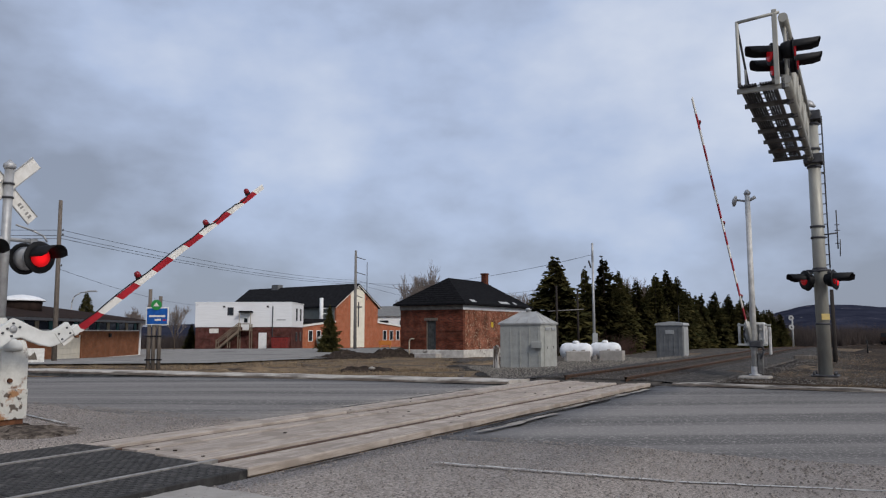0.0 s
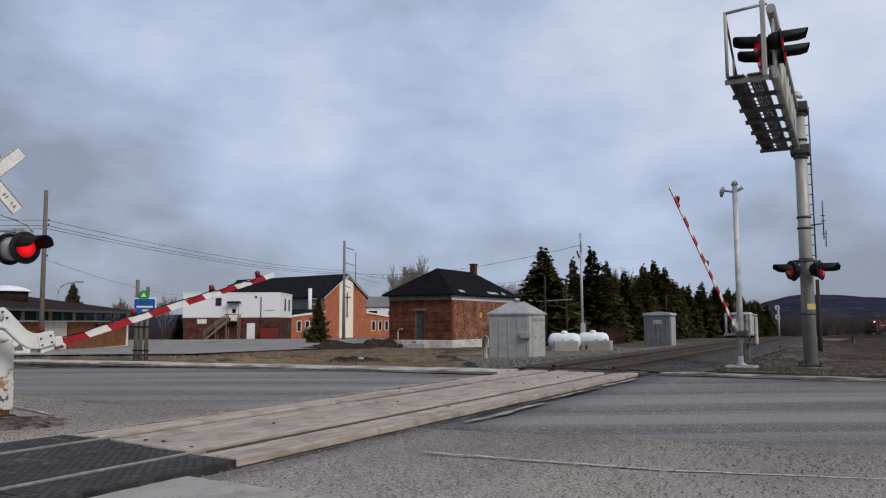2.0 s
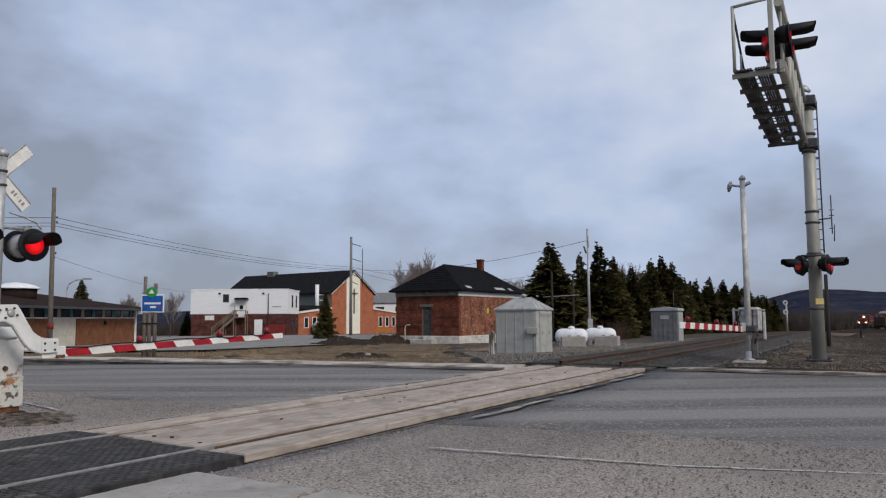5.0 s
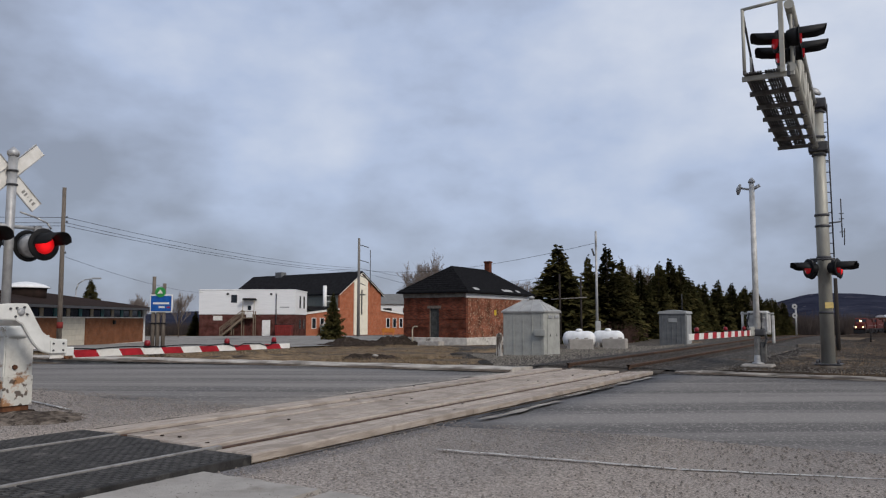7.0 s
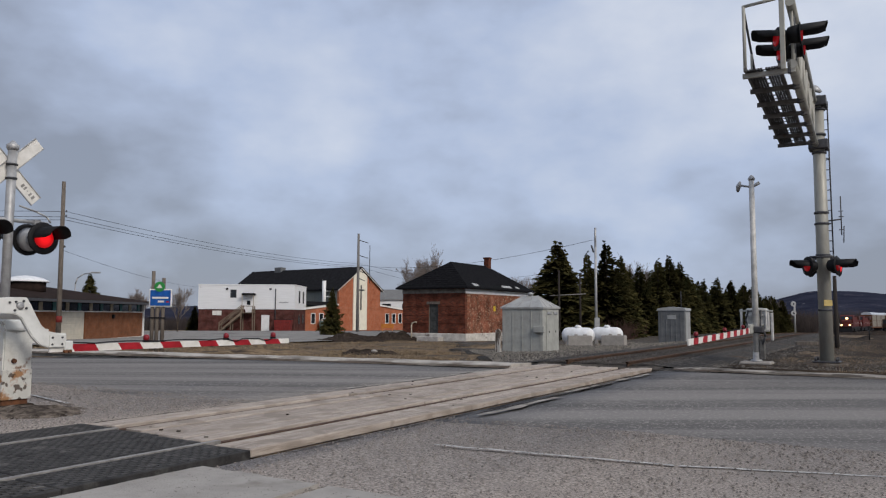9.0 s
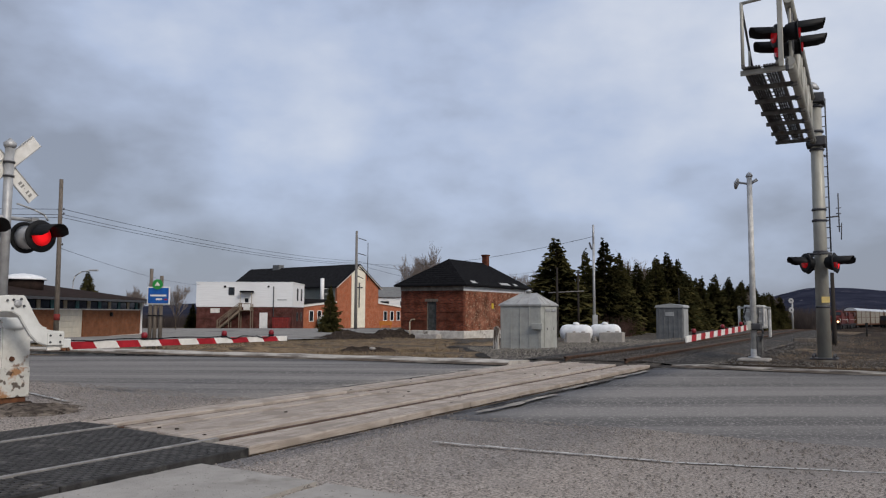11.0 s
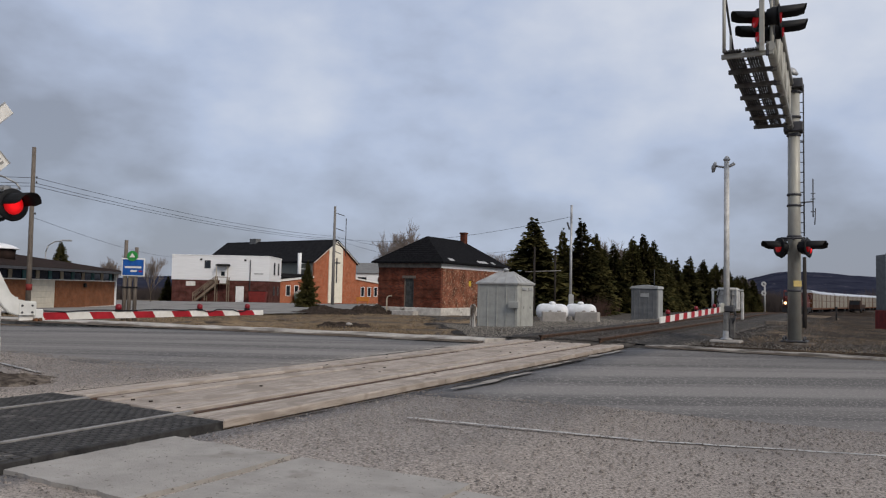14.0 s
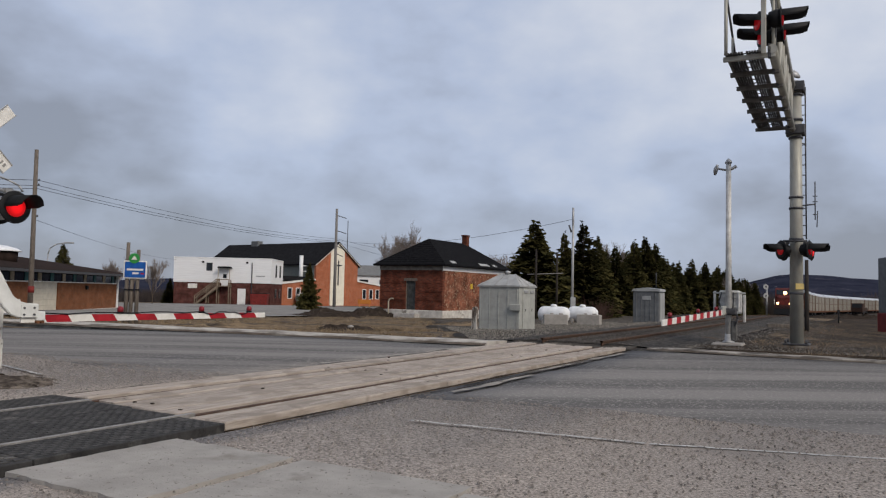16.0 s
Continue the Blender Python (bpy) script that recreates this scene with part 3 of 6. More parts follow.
def flasher(parent, at, lit="red_glow", disc=0.235, case="galvanised"):
    """A hooded flashing light that faces local +y."""
    head = part("flasher", lathe(B(), ((0.06, -0.24), (0.14, -0.20), (0.17, -0.10), (0.175, 0.0)), 18, pose(0, 0, 0, -90)), case, parent, "flashing light housing", at)
    part("background_disc", lathe(B(), ((disc - 0.02, -0.012), (disc, 0.0), (disc - 0.015, 0.012), (0.155, 0.014)), 24, pose(0, 0.01, 0, -90)), "black", head)
    part("lens", lathe(B(), ((0.142, 0.0), (0.140, 0.02), (0.09, 0.036), (0.02, 0.04)), 18, pose(0, 0.02, 0, -90)), lit, head, "red round lens")
    bm = B()
    n = 16
    rows = []
    for r in (0.168, 0.158):
        a_row, b_row = [], []
        for i in range(n + 1):
            a = radians(-2 + 184 * i / n)
            reach = 0.46 * min(1.0, max(0.06, 0.78 + 1.5 * math.sin(a))) - 0.05 * abs(math.cos(a)) ** 3 * (math.sin(a) > -.1)
            a_row.append(bm.verts.new((r * math.cos(a), 0.02, r * math.sin(a))))
            b_row.append(bm.verts.new((r * 0.96 * math.cos(a), 0.02 + reach, r * 0.96 * math.sin(a) - 0.005)))
        rows.append((a_row, b_row))
    for a_row, b_row in rows:
        for i in range(n):
            bm.faces.new((a_row[i], a_row[i + 1], b_row[i + 1], b_row[i])).smooth = True
    (a0, b0), (a1, b1) = rows
    for i in range(n):
        bm.faces.new((b0[i], b0[i + 1], b1[i + 1], b1[i]))
    bmesh.ops.recalc_face_normals(bm, faces=bm.faces)
    part("hood", bm, "black", head, "black visor hood")
    return head


def tip_lamp(parent, at):
    lamp = part("arm_lamp", box(B(), -.03, .03, -.05, .05, 0, .035, .008), "black", parent, "small red lamp on the gate arm", at)
    part("lens", lathe(B(), ((.040, 0), (.048, .02), (.046, .06), (.026, .085)), 12, pose(0, 0, .03)), "arm_lamp", lamp)


def gate_arm(parent, length, start, h0, h1, drop, stripe, lamps):
    """Arm in its own frame: pivot at the origin, arm runs to +y, drop below the pivot."""
    arm = stand("gate_arm", pose(0, 0, 0), "", "")
    arm.parent = parent
    y, k = start, 0
    while y < length - 0.02:
        y2 = min(length, y + stripe)
        f = lambda q: h0 + (h1 - h0) * (q - start) / (length - start)
        lean = 0.07 if y > start else 0.0
        lean2 = 0.07 if y2 < length else 0.0
        pts = [(y, -drop - f(y) / 2), (y2, -drop - f(y2) / 2), (y2 + lean2 * -1, -drop + f(y2) / 2), (y + lean * -1, -drop + f(y) / 2)]
        part("board", prism(B(), pts, -0.012, 0.012, "x"), "white_board" if k % 2 == 0 else "red_board", arm, "white reflective board" if k % 2 == 0 else "red reflective board")
        y, k = y2, k + 1
    for q in lamps:
        tip_lamp(arm, pose(0, q, -drop + h1 / 2 + 0.005))
    bm, rings = B(), []
    n = int((lamps[-1] - start) / .08)
    for i in range(n + 1):
        q = start + .2 + (lamps[-1] - start - .2) * i / n
        dip = .05 * max(0.0, math.sin((q - lamps[-2]) / (lamps[-1] - lamps[-2]) * 9.42)) if q > lamps[-2] else 0.0
        z = -drop + h1 / 2 + .012 + .02 * abs(math.sin(q * 3)) - dip
        rings.append([bm.verts.new((.022 + .009 * math.cos(k * 1.2566), q, z + .009 * math.sin(k * 1.2566))) for k in range(5)])
    for A, C in zip(rings, rings[1:]):
        for k in range(5):
            bm.faces.new((A[k], A[(k + 1) % 5], C[(k + 1) % 5], C[k])).smooth = True
    part("cable", bm, "black", arm, "black cable clipped along the arm")
    return arm


M["stencil"] = material("stencil", (0.30, 0.29, 0.27), (0.20, 0.19, 0.18), 20, 0.7, bump=0.0)


def build_near_signal():
    sg = stand("crossing_signal", along(6.0, -10.54, 0), "weathered white crossing gate and flasher mast with rust", "crossing signal")
    part("footing", box(B(), -.30, .25, -.25, .25, -.25, .03, .02), "dirt", sg, "dirty concrete footing sunk in earth")
    bm = prism(B(), [(-.26, .1), (.2, .1), (.215, .85), (.2, 1.02), (.12, 1.16), (-.14, 1.16), (-.26, 1.02)], -.2, .2)
    bmesh.ops.bevel(bm, geom=bm.edges[:], offset=0.018, segments=2, affect="EDGES")
    part("mechanism_case", bm, "peeling", sg, "white case with peeling rusty paint")
    part("case_base", box(B(), -.24, .19, -.18, .18, .02, .11, .01), "rust_brown", sg, "rusty base")
    part("case_skirt", box(B(), -.262, .219, -.204, .204, .10, .50, .006), "rusty_paint", sg, "lower case with flaking paint and orange rust")
    part("case_lid", lathe(B(), ((.235, 0), (.23, .05), (.19, .12), (.10, .17)), 20, pose(.0, -.02, 1.02)), "gate_white", sg, "rounded white case lid")
    part("latch", lathe(B(), ((.035, 0), (.03, .03)), 10, pose(.218, -.06, .62, 0, 90)), "rust_brown", sg)
    part("mast_socket", lathe(B(), ((.19, 1.12), (.17, 1.16), (.1, 1.25), (.085, 1.45), (.07, 1.47)), 18, pose(-.24, .03, 0)), "peeling", sg)
    part("mast", tube(B(), (-.24, .03, 1.2), (-.24, .03, 3.62), .062, seg=18), "galvanised", sg, "galvanised steel mast")
    part("cap", lathe(B(), ((.07, 3.58), (.085, 3.61), (.085, 3.65), (.05, 3.68), (.012, 3.72)), 16, pose(-.24, .03, 0)), "galvanised", sg)
    for z in (3.36, 3.16):
        part("clamp", lathe(B(), ((.078, z), (.078, z + .025)), 16, pose(-.24, .03, 0)), "dark_steel", sg)
    for tilt in (45, -45):
        bm = box(B(), -.016, .0, -.615, .615, -.098, .098, .004)
        b = part("crossbuck_board", bm, "white_board", sg, "weathered white crossbuck board", pose(-.315 if tilt > 0 else -.335, .03, 3.335, tilt))
        part("rim", box(B(), .0, .012, -.615, .615, -.098, -.086), "galvanised", b)
        part("rim", box(B(), .0, .012, -.615, .615, .086, .098), "galvanised", b)
        if tilt < 0:
            for i, w in enumerate((.05, .04, .02, .04, .05)):
                part("stencil_mark", box(B(), .001, .003, .30 + i * .055, .30 + i * .055 + w * .7, -.03 if i != 2 else -.006, .03 if i != 2 else .006), "stencil", b, "illegible stencilled mark")
    bm = B()
    tube(bm, (-.24, -.5, 2.58), (-.24, .6, 2.58), .028, seg=10)
    for q in (-.33, .43):
        tube(bm, (-.24, q, 2.58), (-.24, q, 2.42), .03, seg=8)
        box(bm, -.28, -.2, q - .05, q + .05, 2.54, 2.62)
    part("cross_arm", bm, "galvanised", sg)
    bm = B()
    pts = [(-.12, .1, 2.78), (-.1, .34, 2.72), (-.1, .5, 2.66), (-.1, .56, 2.58)]
    for a, b in zip(pts, pts[1:]):
        tube(bm, a, b, .014, seg=8)
    part("conduit", bm, "galvanised", sg)
    for q in (-.40, .43):
        flasher(sg, pose(-.06, q, 2.34, 0, 0, -90), "red_glow" if q > 0 else "red_lens")
        flasher(sg, pose(-.43, q, 2.34, 0, 0, 90), "red_lens")
    hub = part("gate_shaft", lathe(B(), ((.10, 0), (.10, .62), (.07, .64)), 16, pose(.05, -.25, 1.28, 0, 90)), "gate_white", sg)
    arm = gate_arm(sg, 5.07, .388, .105, .088, .487, .372, (1.93, 3.53, 4.66))
    arm.matrix_basis = pose(.69, -.25, 1.28, 0)
    # curved bracket from the shaft down to the arm
    bm = prism(B(), [(-.50, .17), (-.34, .175), (-.16, .19), (.03, .19), (.09, .10), (.16, -.03), (.25, -.18), (.35, -.255), (.44, -.275), (.61, -.285), (.615, -.485),
                     (.36, -.475), (.23, -.43), (.13, -.33), (.03, -.18), (-.03, -.08), (-.12, -.03), (-.33, -.025), (-.50, -.02)], -.03, .04, "x")
    bmesh.ops.bevel(bm, geom=bm.edges[:], offset=0.010, segments=2, affect="EDGES")
    br = part("arm_bracket", bm, "gate_white", arm, "smooth white cast gate arm bracket with bolts")
    part("splice_plate", box(B(), .04, .052, .36, .60, -.47, -.30, .004), "gate_white", br)
    for y, z in ((-.12, .13), (-.02, .14), (.02, .05), (-.13, .02), (-.2, .12), (.40, -.34), (.40, -.43), (.54, -.34), (.54, -.43)):
        part("bolt", lathe(B(), ((.016, 0), (.014, .02)), 6, pose(.045, y, z, 0, 90)), "dark_steel", br)
    part("pivot_gear", lathe(B(), ((.05, 0), (.048, .02), (.02, .03)), 10, pose(.04, -.06, .08, 0, 90)), "galvanised", br)
    part("shoe", box(B(), -.045, .06, .58, .70, -.515, -.39, .01), "gate_white", arm)
    for y in (.60, .66):
        part("clamp_bolt", tube(B(), (-.03, y, -.53), (.07, y, -.53), .022, seg=8), "rust_brown", arm)
    part("counterweight", box(B(), -.06, .08, -.95, -.5, -.12, .16, .02), "gate_white", arm)
    return arm



M["gate_white"] = material("gate_white", (0.70, 0.70, 0.67), (0.58, 0.58, 0.55), 4, 0.5, bump=0.03, stain=(0.40, 0.36, 0.30), stain_scale=7, stain_at=0.70)
M["rusty_paint"] = material("rusty_paint", (0.66, 0.65, 0.60), (0.50, 0.49, 0.45), 6, 0.75, bump=0.25, stain=(0.30, 0.13, 0.035), stain_scale=6.0, stain_at=0.455, speck=((0.05, 0.026, 0.015), 10, 0.545))
near_arm = build_near_signal()


M["gate_grey"] = material("gate_grey", (0.66, 0.65, 0.62), (0.44, 0.43, 0.41), 5, 0.55, 0.1, bump=0.1, stain=(0.20, 0.18, 0.16), stain_scale=4, stain_at=.62)


M["label_cream"] = material("label_cream", (0.62, 0.47, 0.17), (0.52, 0.40, 0.16), 9, 0.6, bump=0.0)
# Beam grey is darkened: shade below the walkway is put into the colour.
M["beam_grey"] = material("beam_grey", (0.17, 0.165, 0.155), (0.085, 0.08, 0.076), 6, 0.7, 0.1, bump=0.08, stain=(0.10, 0.075, 0.06), stain_scale=3, stain_at=.6)
M["grating_steel"] = material("grating_steel", (0.075, 0.073, 0.072), (0.035, 0.034, 0.034), 6, 0.7, 0.2, bump=0.05, stain=(0.16, 0.15, 0.14), stain_scale=5, stain_at=.62)


def build_far_gate():
    sg = stand("crossing_gate", along(22.43, -3.445, 0), "grey crossing gate mast with mechanism behind the kerb", "crossing signal")
    part("footing", box(B(), -.40, .40, -.34, .34, -.3, .05, .03), "concrete", sg, "concrete footing")
    part("mast_base", lathe(B(), ((.16, .05), (.16, .09), (.10, .11), (.092, .3)), 14), "galvanised", sg)
    part("junction_box", box(B(), .08, .22, -.08, .08, .12, .66, .015), "beam_grey", sg, "weathered grey junction box")
    part("arm_pivot", box(B(), -.10, .22, -.16, .12, .82, 1.0, .03), "dark_steel", sg, "dark steel pivot casting")
    part("conduit", tube(tube(B(), (.20, -.1, .95), (.26, -.12, .72), .03, seg=8), (.26, -.12, .72), (.16, -.05, .5), .03, seg=8), "dark_steel", sg)
    part("mast", tube(B(), (0, 0, .06), (0, 0, 5.05), .085, .07, 16), "gate_grey", sg)
    part("cap", lathe(B(), ((.08, 5.05), (.1, 5.09), (.06, 5.16), (.015, 5.2)), 12), "galvanised", sg)
    part("bell", lathe(B(), ((.03, 0), (.15, .03), (.16, .07), (.05, .12)), 14, pose(-.28, -.02, 4.88, 0, -75)), "galvanised", sg, "grey warning bell")
    part("bell_bracket", tube(tube(B(), (0, 0, 4.86), (-.33, 0, 4.94), .03, seg=8), (0, 0, 4.86), (.2, .05, 4.98), .035, .05, 8), "galvanised", sg)
    case = part("mechanism_case", box(B(), -.30, .22, .12, .58, .88, 1.50, .03), "gate_grey", sg, "pale grey gate mechanism case", pose(0.03, 0, 0))
    part("lid", box(B(), .19, .25, .08, .60, .86, 1.47, .02), "gate_grey", case)
    part("side_arm", box(B(), -.42, -.36, .1, .2, .85, 1.48, .015), "gate_grey", sg)
    part("side_arm", box(B(), .36, .43, .1, .2, .62, 1.38, .015), "gate_grey", sg)
    part("crossbar", box(B(), -.44, .43, .1, .16, 1.40, 1.45, .01), "grey_metal", sg)
    part("crossbar", box(B(), -.42, .36, -.12, -.08, .86, .92, .01), "grey_metal", sg)
    bm = B()
    for k in range(3):
        tube(bm, (-.20 + .16 * k, .1, 1.44), (-.26 + .19 * k, .04, 1.18), .02, seg=6)
        tube(bm, (-.26 + .19 * k, .04, 1.18), (-.20 + .15 * k, .06, .95), .02, seg=6)
    part("hose", bm, "dark_steel", sg, "dark hoses")
    for z in (1.02, 1.28):
        part("case_rib", box(B(), -.28, .20, .09, .125, z, z + .05, .008), "gate_grey", sg)
    arm = gate_arm(sg, 7.6, .5, .145, .12, .05, .42, (1.6, 4.0, 6.9))
    arm.matrix_basis = pose(-.09, .17, .95, 0, 2.4, 180)
    part("arm_bracket", box(B(), -.05, .05, -.55, .7, -.14, .12, .03), "grey_metal", arm)
    return arm


far_arm = build_far_gate()


def i_gap(x):
    """The slot between the two gratings."""
    return abs(x + .76) < .03


def build_cantilever():
    st = stand("cantilever_signal", along(22.9, -1.76, 0), "tall grey cantilever flasher mast reaching over the road", "crossing signal")
    part("footing", box(B(), -.50, .50, -.45, .45, -.3, .045, .03), "gutter", st, "weathered concrete footing")
    part("base_plate", box(B(), -.33, .33, -.33, .33, .06, .10, .01), "dark_steel", st)
    for x in (-.25, .25):
        for y in (-.25, .25):
            part("bolt", lathe(B(), ((.035, .1), (.03, .2)), 6, pose(x, y, 0)), "dark_steel", st)
    part("mast", tube(B(), (0, 0, .08), (0, 0, 7.28), .175, .150, 24), "mast_grey", st, "grey painted steel mast")
    part("cap", lathe(B(), ((.155, 7.26), (.165, 7.29), (.1, 7.33), (.02, 7.35)), 18), "galvanised", st)
    for z in (1.42, 2.9, 3.75, 4.05, 5.7, 6.2, 6.9):
        part("band", lathe(B(), ((.182, z), (.190, z + .03), (.182, z + .06)), 20), "dark_steel", st)
    part("label_plate", box(B(), -.11, .11, -.188, -.172, 1.56, 1.72), "label_cream", st, "yellow label plate", pose(0, 0, 0, 0, 0, 30))
    # truss: two heavy tubes with a web, a walkway on the side
    L, X = 7.75, -.25
    before = set(st.children)
    zl, zu = 5.94, 7.14
    part("lower_chord", tube(B(), (X, .35, zl), (X, -L, zl), .088, seg=16), "mast_grey", st)
    part("upper_chord", tube(B(), (X, .35, zu), (X, -L, zu), .088, seg=16), "mast_grey", st)
    n = 9
    for i in range(n):
        a, b = -.2 - (L - .5) * i / n, -.2 - (L - .5) * (i + 1) / n
        part("diagonal", tube(B(), (X, a, zl if i % 2 else zu), (X, b, zu if i % 2 else zl), .035, seg=8), "mast_grey", st)
        part("web_post", tube(B(), (X, b, zl), (X, b, zu), .03, seg=8), "mast_grey", st)
    for z0 in (zl, zu):
        bm = box(B(), -.42, .06, -.26, .26, z0 - .13, z0 + .13, .02)
        part("saddle", bm, "dark_steel", st)
    for i in range(7):
        y = -.95 - (L - 1.0) * i / 6
        bm = box(B(), -1.12, -.2, y - .035, y + .035, zl - .15, zl - .06, .006)
        # Beams take the shade-darkened grey; the end one keeps the mast's tone.
        part("walkway_beam", bm, "mast_grey" if i == 6 else "beam_grey", st)
        part("hanger", box(B(), -.33, -.27, y - .05, y + .05, zl - .16, zl + .1, .004), "dark_steel", st)
    bm = B()
    for x in [-1.03 + .047 * i for i in range(12)]:
        if i_gap(x):
            continue
        box(bm, x, x + .036, -L - .1, -.8, zl - .055, zl - .025)
    for i in range(22):
        y = -L + i * (L - .9) / 22
        box(bm, -1.03, -.48, y, y + .015, zl - .05, zl - .03)
    part("walkway_grating", bm, "grating_steel", st, "dark steel walkway grating")
    for x in (-1.05, -.46):
        part("walkway_edge", box(B(), x - .025, x + .025, -L - .12, -.8, zl - .06, zl + .01, .004), "beam_grey", st)
    part("rail_post", tube(B(), (-1.06, -L - .05, zl - .05), (-1.06, -L - .05, zu + .05), .032, seg=8), "mast_grey", st)
    part("rail_post", box(B(), -.44, -.35, -L - .08, -L + .0, zl - .1, zu + .16, .01), "mast_grey", st)
    part("end_rail", tube(B(), (-1.06, -L - .05, zu + .03), (-.3, -L - .05, zu + .09), .032, seg=8), "mast_grey", st)
    part("side_rail", tube(B(), (-1.06, -L - .05, zu), (-1.06, -L + 2.2, zl + .05), .022, seg=8), "dark_steel", st)
    part("rail_post", tube(B(), (-1.06, -L + 1.0, zl - .05), (-1.06, -L + 1.0, zl + .62), .022, seg=8), "mast_grey", st)
    part("bracket", tube(B(), (X, -L + .55, zl), (X, -L + .55, zl + 1.1), .045, seg=10), "dark_steel", st)
    # lamps at the far end of the arm, both ways
    for dy, z in ((.25, zl + .64), (.95, zl + .58)):
        flasher(st, pose(-.12, -L + dy, z, 0, 0, -90), "red_lens", .22, "black")
        flasher(st, pose(-.50, -L + dy, z - .04, 0, 0, 118), "red_lens", .22, "black")
    for o in st.children:
        if o not in before:
            o.matrix_basis = pose(.17, 0, 0, 0, 0, 2.1) @ o.matrix_basis
    # lamps on the mast
    part("cross_arm", tube(B(), (0, -.55, 2.86), (0, .55, 2.86), .035, seg=10), "dark_steel", st)
    for dy in (-.40, .40):
        flasher(st, pose(.34, dy, 2.62, 0, 0, -103), "red_lens" if dy < 0 else "red_glow", .26, "black")
        flasher(st, pose(-.34, dy, 2.62, 0, 0, 128), "red_lens", .26, "black")
        part("bracket", tube(B(), (-.3, dy, 2.86), (.3, dy, 2.86), .03, seg=8), "dark_steel", st)
        for sx in (-.25, .25):
            part("bracket", tube(B(), (sx, dy, 2.86), (sx, dy, 2.66), .03, seg=8), "dark_steel", st)
    part("bell", lathe(B(), ((.03, 0), (.17, .05), (.18, .1), (.06, .16)), 16, pose(-.02, -.75, 7.26, 20, 40)), "galvanised", st, "grey warning bell")
    # ladder
    bm = B()
    tube(bm, (-.10, .24, 2.95), (-.10, .24, 7.2), .016, seg=6)
    tube(bm, (.235, .24, 2.95), (.225, .24, 7.2), .020, seg=6)
    for i in range(15):
        z = 3.05 + i * .28
        tube(bm, (-.10, .24, z), (.23, .24, z), .014, seg=5)
    for z in (3.8, 5.6, 7.0):
        tube(bm, (.20, .24, z), (.10, .1, z), .018, seg=5)
    part("ladder", bm, "dark_steel", st)
    bm = B()
    tube(bm, (.1, 0, 3.85), (.47, 0, 3.88), .02, seg=6)
    tube(bm, (.47, 0, 3.45), (.47, 0, 4.5), .016, seg=6)
    for z in (3.6, 3.95, 4.1):
        tube(bm, (.41, 0, z), (.53, 0, z), .012, seg=5)
    tube(bm, (.51, .02, 3.25), (.53, .02, 3.7), .014, seg=6)
    part("antenna", bm, "dark_steel", st, "slender grey antenna on the mast")
    return st


M["mast_grey"] = material("mast_grey", (0.42, 0.41, 0.36), (0.31, 0.30, 0.265), 4, 0.5, 0.2, bump=0.04, stain=(0.24, 0.20, 0.17), stain_scale=1.3, stain_at=0.62, stretch=(1, 1, .3))
build_cantilever()

# ---- the brick hut, sheds and tanks beside the track ----


